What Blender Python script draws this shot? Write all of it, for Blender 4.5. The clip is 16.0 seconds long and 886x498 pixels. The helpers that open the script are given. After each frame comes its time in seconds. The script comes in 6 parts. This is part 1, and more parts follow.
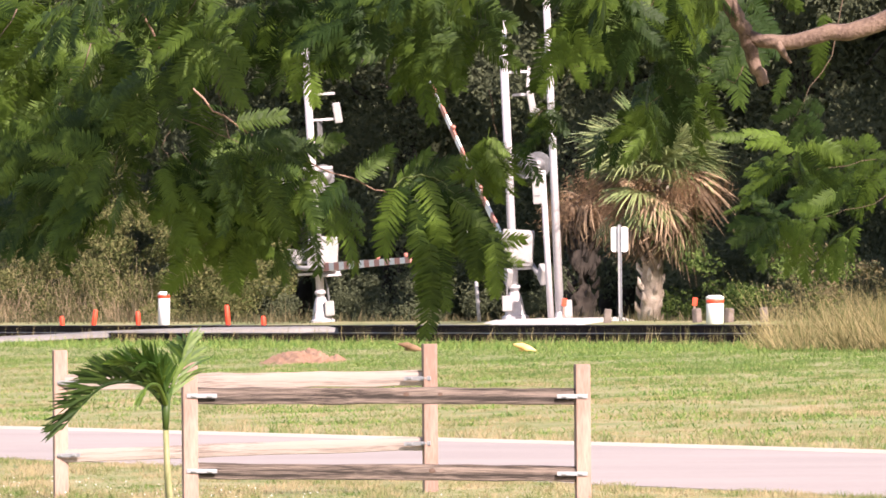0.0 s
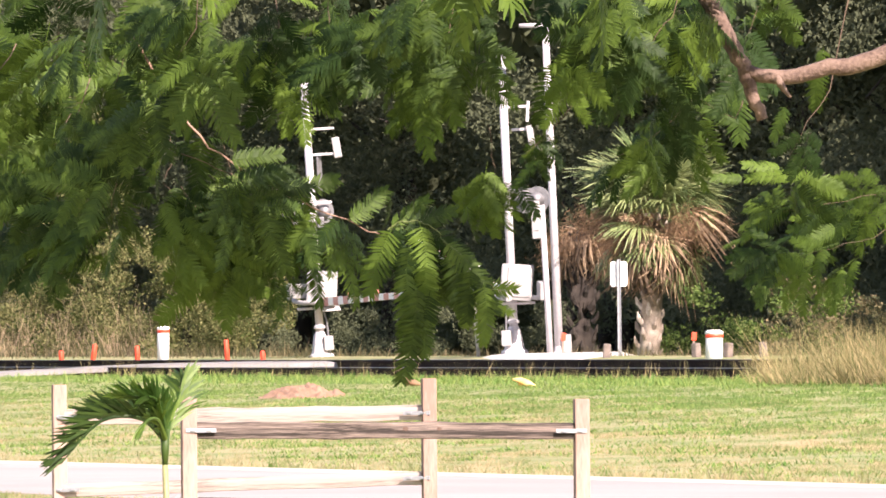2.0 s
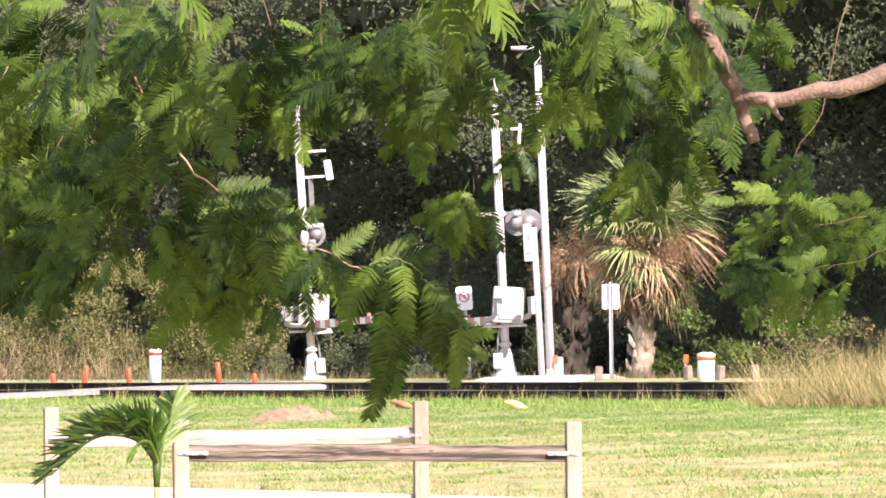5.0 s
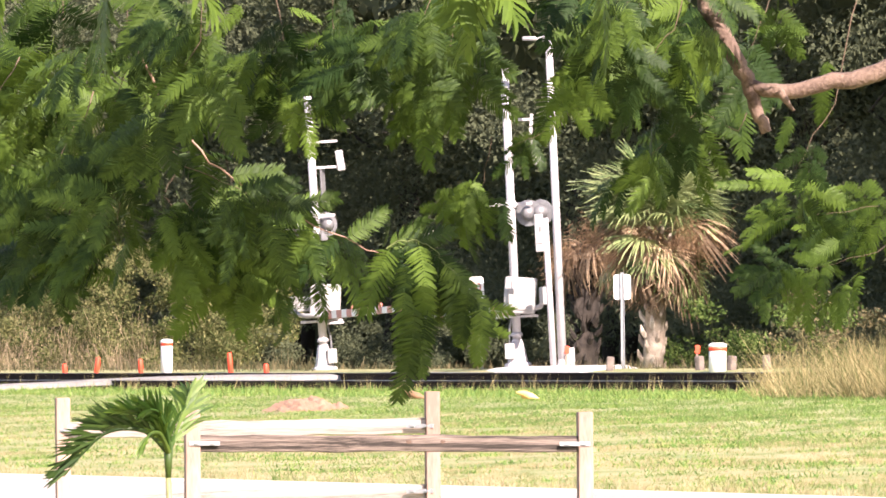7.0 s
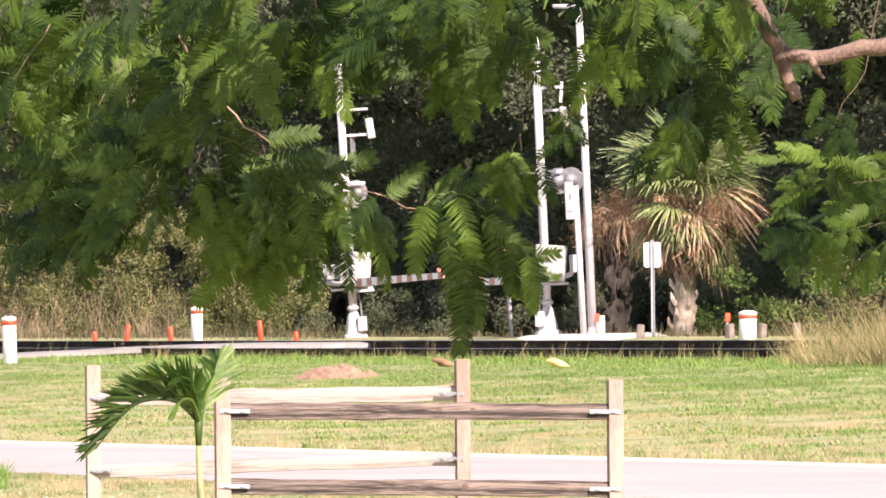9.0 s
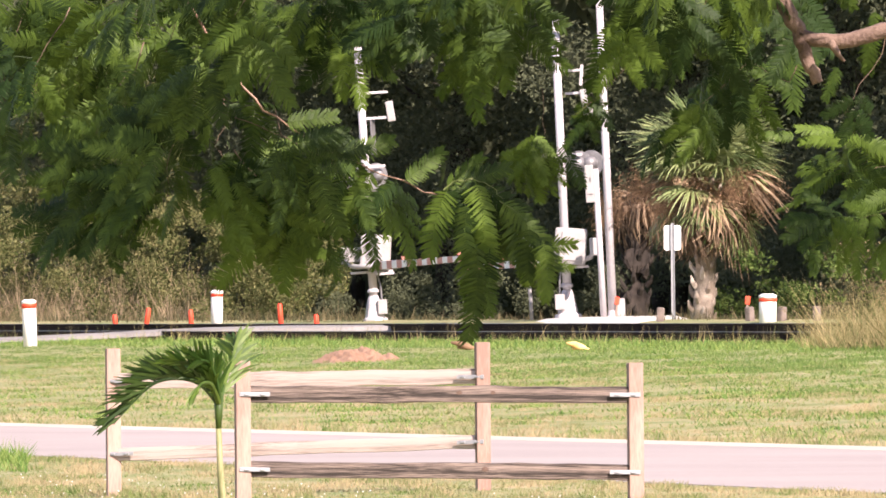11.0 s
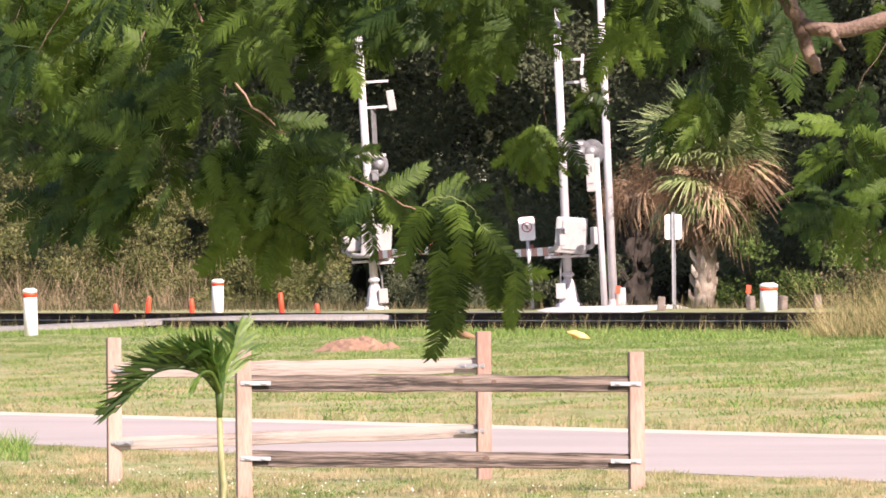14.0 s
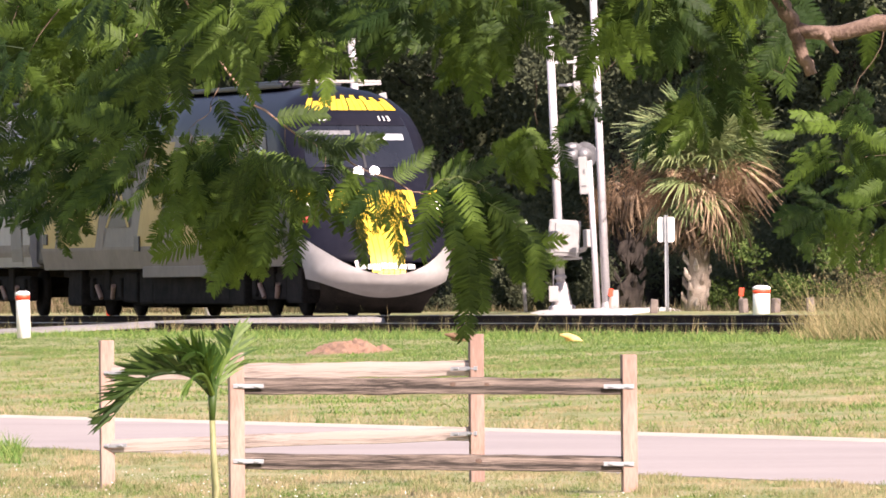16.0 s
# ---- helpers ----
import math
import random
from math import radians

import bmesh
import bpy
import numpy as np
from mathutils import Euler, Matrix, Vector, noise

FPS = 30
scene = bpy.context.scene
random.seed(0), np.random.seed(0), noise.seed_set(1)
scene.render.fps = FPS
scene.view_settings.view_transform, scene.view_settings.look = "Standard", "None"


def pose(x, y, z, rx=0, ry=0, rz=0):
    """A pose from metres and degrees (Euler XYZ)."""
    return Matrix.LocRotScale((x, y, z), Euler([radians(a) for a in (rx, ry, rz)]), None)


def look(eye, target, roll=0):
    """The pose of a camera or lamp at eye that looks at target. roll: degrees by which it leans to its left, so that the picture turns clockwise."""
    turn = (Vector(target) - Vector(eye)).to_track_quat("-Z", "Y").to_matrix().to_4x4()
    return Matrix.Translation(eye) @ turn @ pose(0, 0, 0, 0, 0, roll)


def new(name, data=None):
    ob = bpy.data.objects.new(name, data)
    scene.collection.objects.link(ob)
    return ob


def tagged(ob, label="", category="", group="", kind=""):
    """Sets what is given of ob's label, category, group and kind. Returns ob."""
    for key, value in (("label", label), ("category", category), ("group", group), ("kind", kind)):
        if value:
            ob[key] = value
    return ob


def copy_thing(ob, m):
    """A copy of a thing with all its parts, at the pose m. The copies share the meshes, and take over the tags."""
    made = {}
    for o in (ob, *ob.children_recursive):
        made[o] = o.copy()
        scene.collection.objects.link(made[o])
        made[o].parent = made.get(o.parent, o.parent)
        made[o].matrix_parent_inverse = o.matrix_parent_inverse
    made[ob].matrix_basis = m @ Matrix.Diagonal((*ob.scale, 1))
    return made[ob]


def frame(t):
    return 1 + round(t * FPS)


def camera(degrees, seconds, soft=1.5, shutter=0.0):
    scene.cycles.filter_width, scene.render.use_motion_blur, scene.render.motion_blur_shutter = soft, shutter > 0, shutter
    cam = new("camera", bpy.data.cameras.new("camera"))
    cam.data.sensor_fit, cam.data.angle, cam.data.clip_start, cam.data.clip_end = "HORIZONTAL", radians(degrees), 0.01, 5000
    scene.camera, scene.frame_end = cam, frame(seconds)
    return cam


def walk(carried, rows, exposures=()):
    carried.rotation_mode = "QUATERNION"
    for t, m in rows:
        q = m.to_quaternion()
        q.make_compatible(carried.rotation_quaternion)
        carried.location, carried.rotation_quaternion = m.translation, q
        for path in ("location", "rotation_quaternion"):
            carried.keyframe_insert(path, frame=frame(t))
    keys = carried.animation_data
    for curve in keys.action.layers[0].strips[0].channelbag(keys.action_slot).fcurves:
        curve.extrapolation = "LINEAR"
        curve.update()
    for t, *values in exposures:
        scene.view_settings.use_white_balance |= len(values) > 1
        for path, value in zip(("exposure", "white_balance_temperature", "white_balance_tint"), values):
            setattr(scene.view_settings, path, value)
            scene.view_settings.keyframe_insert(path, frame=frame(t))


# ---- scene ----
# A level crossing seen from a park through a very long lens. x to the right, y away from the camera.
EYE = 1.2
cam = camera(4.0, 16.0, soft=1.7)
walk(cam, [
    (0, pose(0, 0, EYE, 90.3590, 0, -0.2544)),
    (0.5, pose(0, 0, EYE, 90.4177, 0, -0.2501)),
    (1, pose(0, 0, EYE, 90.4568, 0, -0.2484)),
    (1.5, pose(0, 0, EYE, 90.4798, 0, -0.2510)),
    (2, pose(0, 0, EYE, 90.5155, 0, -0.2578)),
    (2.5, pose(0, 0, EYE, 90.5368, 0, -0.2586)),
    (3, pose(0, 0, EYE, 90.5691, 0, -0.2697)),
    (3.5, pose(0, 0, EYE, 90.6049, 0, -0.2850)),
    (4, pose(0, 0, EYE, 90.6125, 0, -0.2960)),
    (6.5, pose(0, 0, EYE, 90.6253, 0, -0.2773)),
    (7, pose(0, 0, EYE, 90.5742, 0, -0.2425)),
    (7.5, pose(0, 0, EYE, 90.5223, 0, -0.2016)),
    (8, pose(0, 0, EYE, 90.4849, 0, -0.1710)),
    (8.5, pose(0, 0, EYE, 90.4594, 0, -0.1395)),
    (9, pose(0, 0, EYE, 90.4288, 0, -0.1063)),
    (11.5, pose(0, 0, EYE, 90.3394, 0, -0.0077)),
    (12, pose(0, 0, EYE, 90.3267, 0, -0.0043)),
    (12.5, pose(0, 0, EYE, 90.3165, 0, 0.0000)),
    (13, pose(0, 0, EYE, 90.3105, 0, 0.0000)),
    (13.5, pose(0, 0, EYE, 90.3088, 0, -0.0043)),
    (14, pose(0, 0, EYE, 90.3029, 0, -0.0119)),
    (14.5, pose(0, 0, EYE, 90.3037, 0, -0.0179)),
    (15, pose(0, 0, EYE, 90.2960, 0, -0.0272)),
    (15.5, pose(0, 0, EYE, 90.3037, 0, -0.0374)),
    (16, pose(0, 0, EYE, 90.3148, 0, -0.0442)),], exposures=[(0, 1.47, 7000, 27), (1.5, 1.62, 7000, 26), (3.5, 1.93, 7000, 25), (7, 1.92, 7000, 25), (9, 1.67, 7000, 26), (11.5, 1.45, 7000, 27), (16, 1.4, 7000, 27)])

# ---------------------------------------------------------------- light
SUN_TO = Vector((0.42, -0.68, 0.62)).normalized()
sun_data = bpy.data.lights.new("sun", "SUN")
sun_data.energy, sun_data.angle, sun_data.color = 4.6, radians(0.5), (1.0, 0.94, 0.84)
sun = new("sun", sun_data)
sun.matrix_world = look(SUN_TO * 50, (0, 0, 0))
world = bpy.data.worlds.new("sky")
scene.world = world
world.use_nodes = True
wn = world.node_tree
sky = wn.nodes.new("ShaderNodeTexSky")
sky.sky_type, sky.sun_disc = "NISHITA", False
sky.sun_elevation = math.asin(SUN_TO.z)
sky.sun_rotation = math.atan2(SUN_TO.x, SUN_TO.y)
wn.links.new(sky.outputs[0], wn.nodes["Background"].inputs[0])
wn.nodes["Background"].inputs[1].default_value = 0.082


# ---------------------------------------------------------------- materials
def mat(name, a, b=None, scale=8.0, rough=0.7, metal=0.0, bump=0.0, fine=None, rand=0.0, island=0.0,
        through_light=0.0, stretch=(1, 1, 1), lo=0.35, hi=0.65, coat=0.0, gloss=0.5):
    """Two colours mixed by a coarse and a fine noise, with variation from piece to piece and fine relief."""
    m = bpy.data.materials.new(name)
    m.use_nodes = True
    n, link = m.node_tree.nodes, m.node_tree.links.new
    bsdf = n["Principled BSDF"]
    b = b or a
    tex = n.new("ShaderNodeTexCoord")
    mp = n.new("ShaderNodeMapping")
    mp.inputs["Scale"].default_value = stretch
    link(tex.outputs["Object"], mp.inputs[0])
    n1 = n.new("ShaderNodeTexNoise")
    n1.inputs["Scale"].default_value, n1.inputs["Detail"].default_value = scale, 5
    n2 = n.new("ShaderNodeTexNoise")
    n2.inputs["Scale"].default_value, n2.inputs["Detail"].default_value = (fine or scale * 7), 3
    link(mp.outputs[0], n1.inputs[0]), link(mp.outputs[0], n2.inputs[0])
    add = n.new("ShaderNodeMath")
    add.operation = "MULTIPLY_ADD"
    add.inputs[1].default_value = 0.4
    link(n2.outputs[0], add.inputs[0])
    half = n.new("ShaderNodeMath")
    half.operation = "MULTIPLY"
    half.inputs[1].default_value = 0.6
    link(n1.outputs[0], half.inputs[0]), link(half.outputs[0], add.inputs[2])
    last = add
    for amount, node, socket in ((rand, "ShaderNodeObjectInfo", "Random"), (island, "ShaderNodeNewGeometry", "Random Per Island")):
        if amount:
            info = n.new(node)
            more = n.new("ShaderNodeMath")
            more.operation = "MULTIPLY_ADD"
            more.inputs[1].default_value = amount
            shift = n.new("ShaderNodeMath")
            shift.operation = "SUBTRACT"
            shift.inputs[1].default_value = 0.5
            link(info.outputs[socket], shift.inputs[0])
            link(shift.outputs[0], more.inputs[0]), link(last.outputs[0], more.inputs[2])
            last = more
    ramp = n.new("ShaderNodeValToRGB")
    e = ramp.color_ramp.elements
    e[0].position, e[1].position = lo, hi
    e[0].color, e[1].color = (*a, 1), (*b, 1)
    link(last.outputs[0], ramp.inputs[0])
    link(ramp.outputs[0], bsdf.inputs["Base Color"])
    bsdf.inputs["Roughness"].default_value, bsdf.inputs["Metallic"].default_value = rough, metal
    bsdf.inputs["Coat Weight"].default_value, bsdf.inputs["Specular IOR Level"].default_value = coat, gloss
    if bump:
        bp = n.new("ShaderNodeBump")
        bp.inputs["Strength"].default_value, bp.inputs["Distance"].default_value = bump, 0.01
        link(n2.outputs[0], bp.inputs["Height"]), link(bp.outputs[0], bsdf.inputs["Normal"])
    if through_light:
        tr = n.new("ShaderNodeBsdfTranslucent")
        mix = n.new("ShaderNodeMixShader")
        mix.inputs[0].default_value = through_light
        link(ramp.outputs[0], tr.inputs[0])
        link(bsdf.outputs[0], mix.inputs[1]), link(tr.outputs[0], mix.inputs[2])
        link(mix.outputs[0], n["Material Output"].inputs[0])
    return m


M_SOIL = mat("soil_and_turf", (0.10, 0.155, 0.035), (0.32, 0.265, 0.145), 0.55, 0.95, bump=0.4, fine=9)
M_ROAD = mat("pale_road", (0.255, 0.222, 0.212), (0.32, 0.280, 0.266), 0.25, 0.9, bump=0.15, fine=14)
M_ASPH = mat("grey_asphalt", (0.15, 0.142, 0.138), (0.25, 0.237, 0.23), 0.8, 0.9, bump=0.2, fine=20)
M_CONC = mat("white_concrete", (0.44, 0.42, 0.40), (0.56, 0.54, 0.51), 2.0, 0.85, bump=0.15)
M_BALLAST = mat("ballast", (0.020, 0.017, 0.016), (0.06, 0.05, 0.045), 6, 0.95, bump=0.8, fine=22)
M_RAIL = mat("rail_steel", (0.018, 0.012, 0.010), (0.042, 0.028, 0.024), 3, 0.95, gloss=0.1)
M_RAILTOP = mat("polished_rail_head", (0.12, 0.115, 0.115), (0.20, 0.195, 0.19), 2, 0.5, metal=0.4)
M_TIE = mat("sleeper_timber", (0.03, 0.025, 0.02), (0.07, 0.06, 0.05), 5, 0.9, bump=0.3)
M_POST = mat("post_timber", (0.22, 0.138, 0.11), (0.37, 0.258, 0.215), 4, 0.8, bump=0.2, rand=0.2, stretch=(3, 3, 0.5))
M_RAILWOOD = mat("weathered_rail_timber", (0.020, 0.014, 0.011), (0.23, 0.178, 0.152), 3.2, 0.85, bump=0.5, stretch=(0.35, 12, 12), fine=20, lo=0.43, hi=0.63)
M_RAILPALE = mat("pale_rail_timber", (0.13, 0.09, 0.075), (0.43, 0.355, 0.32), 3.0, 0.85, bump=0.3, stretch=(0.25, 10, 10), fine=22, lo=0.32, hi=0.50)
M_KNOT = mat("timber_knot", (0.06, 0.035, 0.025), (0.13, 0.08, 0.06), 30, 0.8)
M_ZINC = mat("zinc_strap", (0.24, 0.25, 0.27), (0.36, 0.37, 0.39), 20, 0.5, metal=0.25)
M_SILVER = mat("aluminium_mast", (0.40, 0.38, 0.40), (0.50, 0.48, 0.50), 3, 0.55, metal=0.1, bump=0.05)
M_BOXGREY = mat("pale_grey_enamel", (0.27, 0.262, 0.262), (0.34, 0.33, 0.33), 4, 0.6)
M_DARKGREY = mat("dull_grey_metal", (0.14, 0.14, 0.15), (0.24, 0.24, 0.25), 6, 0.5, metal=0.4)
M_BLACK = mat("black_paint", (0.012, 0.012, 0.014), (0.03, 0.03, 0.032), 6, 0.5)
M_WHITE = mat("white_plastic", (0.72, 0.73, 0.72), (0.82, 0.82, 0.81), 5, 0.5)
M_ORANGE = mat("red_orange_plastic", (0.78, 0.055, 0.022), (0.88, 0.085, 0.035), 6, 0.5)
M_ARMRED = mat("faded_red_sheet", (0.42, 0.15, 0.12), (0.50, 0.21, 0.17), 6, 0.5)
M_RED = mat("signal_red", (0.55, 0.02, 0.02), (0.62, 0.05, 0.04), 6, 0.45)
M_BANRED = mat("faded_ring_red", (0.42, 0.06, 0.05), (0.50, 0.10, 0.08), 6, 0.5)
M_SIGN = mat("white_sign_sheet", (0.72, 0.72, 0.72), (0.80, 0.80, 0.79), 3, 0.45)
M_DIRT = mat("red_dirt", (0.19, 0.10, 0.062), (0.33, 0.20, 0.13), 4, 0.95, bump=0.7, fine=25)
M_GRASS = mat("lawn_grass", (0.085, 0.170, 0.028), (0.44, 0.345, 0.205), 0.55, 0.8, island=0.10, through_light=0.42, lo=0.37, hi=0.58, fine=2.6, stretch=(3.2, 0.8, 1))
M_BANK = mat("green_bank_grass", (0.056, 0.150, 0.024), (0.225, 0.272, 0.092), 0.45, 0.8, island=0.14, through_light=0.42, lo=0.34, hi=0.70, fine=2.6, stretch=(3.2, 0.8, 1))
M_WEED = mat("green_weed", (0.065, 0.16, 0.022), (0.21, 0.285, 0.07), 1.0, 0.7, island=0.5, through_light=0.3)
M_STRAW = mat("dry_tall_grass", (0.10, 0.115, 0.035), (0.36, 0.285, 0.14), 0.7, 0.8, island=0.5, through_light=0.3)
M_STALK = mat("pinkish_dry_stalks", (0.16, 0.12, 0.07), (0.46, 0.35, 0.23), 0.8, 0.85, island=0.6, through_light=0.25)
M_CREAM = mat("cream_road_edge", (0.36, 0.325, 0.275), (0.45, 0.41, 0.35), 0.5, 0.9, bump=0.15, fine=14)
M_BRUSH = mat("dry_brush", (0.045, 0.055, 0.020), (0.165, 0.13, 0.068), 0.5, 0.8, island=0.5, through_light=0.25)
M_LEAF = mat("feathery_leaf", (0.019, 0.045, 0.009), (0.102, 0.168, 0.024), 3.0, 0.60, gloss=0.30, rand=0.75, island=0.22, through_light=0.36, lo=0.2, hi=0.85)
M_RACHIS = mat("leaf_stalk", (0.08, 0.12, 0.03), (0.14, 0.16, 0.05), 20, 0.6)
M_TWIG = mat("pinkish_twig_bark", (0.07, 0.048, 0.030), (0.15, 0.10, 0.07), 25, 0.8, bump=0.3)
# Brighter copy of the twig bark: sunlight put into its reddish colour.
M_TWIGLIT = mat("sunlit_reddish_twig_bark", (0.20, 0.11, 0.08), (0.38, 0.25, 0.19), 25, 0.8, bump=0.3)
M_BARK = mat("tan_limb_bark", (0.085, 0.052, 0.040), (0.20, 0.135, 0.105), 12, 0.85, bump=0.6, lo=0.38, hi=0.62)
# Bark taken down to near-black: the palm trunk's shade is in the colour.
M_SHADEBARK = mat("shade_dark_bark", (0.018, 0.014, 0.012), (0.05, 0.039, 0.032), 5, 0.95, bump=0.6)
M_WOODLEAF = mat("woodland_leaf", (0.088, 0.102, 0.062), (0.122, 0.134, 0.078), 0.5, 0.97, gloss=0.1, island=0.1, through_light=0.4, lo=0.3, hi=0.8)
M_OLIVE = mat("olive_brush_leaf", (0.058, 0.078, 0.025), (0.175, 0.168, 0.076), 0.7, 0.97, gloss=0.1, island=0.5, through_light=0.3)
M_SHRUB = mat("green_shrub_leaf", (0.045, 0.085, 0.018), (0.13, 0.185, 0.05), 0.8, 0.8, gloss=0.2, island=0.5, through_light=0.3)
M_FAN = mat("fan_palm_leaf", (0.07, 0.115, 0.036), (0.24, 0.285, 0.12), 1.5, 0.5, rand=0.4, island=0.4, through_light=0.25)
M_FANDRY = mat("dead_palm_leaf", (0.14, 0.092, 0.056), (0.42, 0.295, 0.19), 2.0, 0.8, rand=0.8, island=0.5, through_light=0.2)
M_BOOT = mat("palm_boot_bark", (0.24, 0.19, 0.15), (0.46, 0.40, 0.34), 6, 0.9, bump=0.5, rand=0.4)
M_YPALM = mat("young_palm_leaf", (0.03, 0.078, 0.010), (0.135, 0.215, 0.028), 4, 0.5, rand=0.5, island=0.35, through_light=0.35, lo=0.3, hi=0.75)
# Young palm leaf with shade mixed into the colour; also on the crownshaft.
M_SHADEFROND = mat("shaded_palm_leaf", (0.018, 0.045, 0.008), (0.06, 0.11, 0.018), 4, 0.5, rand=0.3, island=0.35, through_light=0.25, lo=0.3, hi=0.75)
M_YSTEM = mat("young_palm_stem", (0.13, 0.15, 0.05), (0.34, 0.31, 0.17), 9, 0.6, stretch=(1, 1, 0.3))
M_NAVY = mat("navy_paint", (0.006, 0.006, 0.011), (0.011, 0.011, 0.018), 1.0, 0.45, gloss=0.15)
M_TGREY = mat("pale_grey_paint", (0.16, 0.147, 0.135), (0.215, 0.198, 0.18), 0.8, 0.6, gloss=0.3)
M_SILVERP = mat("silver_paint", (0.24, 0.225, 0.22), (0.31, 0.295, 0.29), 0.8, 0.5)
# Yellow of the flank, with its shade mixed into the colour.
M_SHADEYEL = mat("shade_dulled_yellow_paint", (0.40, 0.29, 0.10), (0.50, 0.37, 0.14), 0.9, 0.6, gloss=0.3)
M_TAUPE = mat("taupe_paint", (0.15, 0.125, 0.105), (0.20, 0.17, 0.145), 0.9, 0.6, gloss=0.3)
M_YELLOW = mat("yellow_paint", (0.78, 0.50, 0.03), (0.86, 0.58, 0.05), 0.8, 0.5)
M_UNDER = mat("underframe_grime", (0.010, 0.009, 0.008), (0.028, 0.023, 0.020), 3, 0.95, gloss=0.1)
M_GLASS = mat("dark_cab_glass", (0.012, 0.014, 0.020), (0.02, 0.022, 0.03), 1, 0.08)
M_BLIND = mat("pale_sun_blind", (0.35, 0.38, 0.40), (0.45, 0.48, 0.50), 2, 0.5)


def glow(name, colour, strength):
    m = bpy.data.materials.new(name)
    m.use_nodes = True
    p = m.node_tree.nodes["Principled BSDF"]
    p.inputs["Base Color"].default_value = (*colour, 1)
    p.inputs["Emission Color"].default_value = (*colour, 1)
    p.inputs["Emission Strength"].default_value = strength
    return m


M_HEAD = glow("headlight_glow", (1.0, 0.97, 0.92), 4.0)
M_SIDELAMP = glow("marker_lamp_glow", (1.0, 0.95, 0.9), 1.6)


# ---------------------------------------------------------------- mesh helpers
def part(name, bm, material, parent=None, label="", smooth=False):
    """Links a bmesh as one mesh object, under a thing or a part."""
    me = bpy.data.meshes.new(name)
    bm.to_mesh(me)
    bm.free()
    for f in me.polygons:
        f.use_smooth = smooth
    me.materials.append(material)
    ob = new(name, me)
    ob.parent = parent
    if label:
        ob["label"] = label
    return ob


def raw(name, verts, faces, material, parent=None, smooth=False):
    me = bpy.data.meshes.new(name)
    me.from_pydata(verts, [], faces)
    me.materials.append(material)
    if smooth:
        me.polygons.foreach_set("use_smooth", [True] * len(me.polygons))
    ob = new(name, me)
    ob.parent = parent
    return ob


def thing(name, label, category, m=None, group="", kind=""):
    ob = new(name)
    ob.empty_display_size = 0.2
    if m is not None:
        ob.matrix_world = m
    return tagged(ob, label, category, group, kind)


def box(bm, size, m=None, bevel=0.0):
    out = bmesh.ops.create_cube(bm, size=1)["verts"]
    bmesh.ops.scale(bm, vec=size, verts=out)
    if bevel:
        edges = list({e for v in out for e in v.link_edges})
        r = bmesh.ops.bevel(bm, geom=edges, offset=bevel, segments=2, affect="EDGES", profile=0.6)
        out = list({v for f in r["faces"] for v in f.verts} | {v for v in out if v.is_valid})
    if m is not None:
        bmesh.ops.transform(bm, matrix=m, verts=out)
    return bm


def boxes(*items):
    bm = bmesh.new()
    for size, m, bevel in items:
        box(bm, size, m, bevel)
    return bm


def rod(bm, a, b, r0, r1=None, seg=12):
    """A tapered, capped rod from a to b."""
    a, b = Vector(a), Vector(b)
    r1 = r0 if r1 is None else r1
    m = Matrix.Translation((a + b) / 2) @ (b - a).to_track_quat("Z", "Y").to_matrix().to_4x4()
    bmesh.ops.create_cone(bm, cap_ends=True, segments=seg, radius1=r0, radius2=r1, depth=(b - a).length, matrix=m)
    return bm


def lathe(bm, profile, seg=20, m=None):
    """A turned shape from (radius, height) steps."""
    rings = []
    for r, z in profile:
        rings.append([bm.verts.new((r * math.cos(2 * math.pi * i / seg), r * math.sin(2 * math.pi * i / seg), z)) for i in range(seg)])
    for k in range(len(rings) - 1):
        for i in range(seg):
            j = (i + 1) % seg
            bm.faces.new((rings[k][i], rings[k][j], rings[k + 1][j], rings[k + 1][i]))
    bm.faces.new(rings[0][::-1])
    bm.faces.new(rings[-1])
    if m is not None:
        bmesh.ops.transform(bm, matrix=m, verts=[v for ring in rings for v in ring])
    return bm


def tube(bm, pts, radii, seg=8):
    """A bent, tapered tube through points."""
    pts = [Vector(p) for p in pts]
    rings = []
    for k, p in enumerate(pts):
        d = (pts[min(k + 1, len(pts) - 1)] - pts[max(k - 1, 0)]).normalized()
        q = d.to_track_quat("Z", "Y")
        rings.append([bm.verts.new(p + q @ Vector((radii[k] * math.cos(2 * math.pi * i / seg), radii[k] * math.sin(2 * math.pi * i / seg), 0))) for i in range(seg)])
    for k in range(len(rings) - 1):
        for i in range(seg):
            j = (i + 1) % seg
            bm.faces.new((rings[k][i], rings[k][j], rings[k + 1][j], rings[k + 1][i]))
    bm.faces.new(rings[0][::-1])
    bm.faces.new(rings[-1])
    return bm


# ---------------------------------------------------------------- the lie of the land
# The railway and the road run side by side, nearly along the view: c metres across them, s metres along.
ALONG = Vector((0.252, -0.968, 0)).normalized()
ACROSS = Vector((0.968, 0.252, 0)).normalized()
RISE = [(-400, -0.1), (10, -0.02), (18, 0.05), (21.6, 0.13), (22.0, 0.145), (30.5, 0.165), (31.2, 0.18), (40, 0.50), (50, 0.84), (52.5, 0.93),
        (53.4, 0.935), (54, 0.93), (57, 0.98), (58.2, 1.04), (61, 1.08), (62.5, 1.28), (64, 1.34), (72, 1.36), (110, 1.5), (400, 1.8), (3000, 2.0)]


def height(c):
    for (c0, z0), (c1, z1) in zip(RISE, RISE[1:]):
        if c <= c1:
            return z0 + (z1 - z0) * (c - c0) / (c1 - c0)
    return RISE[-1][1]


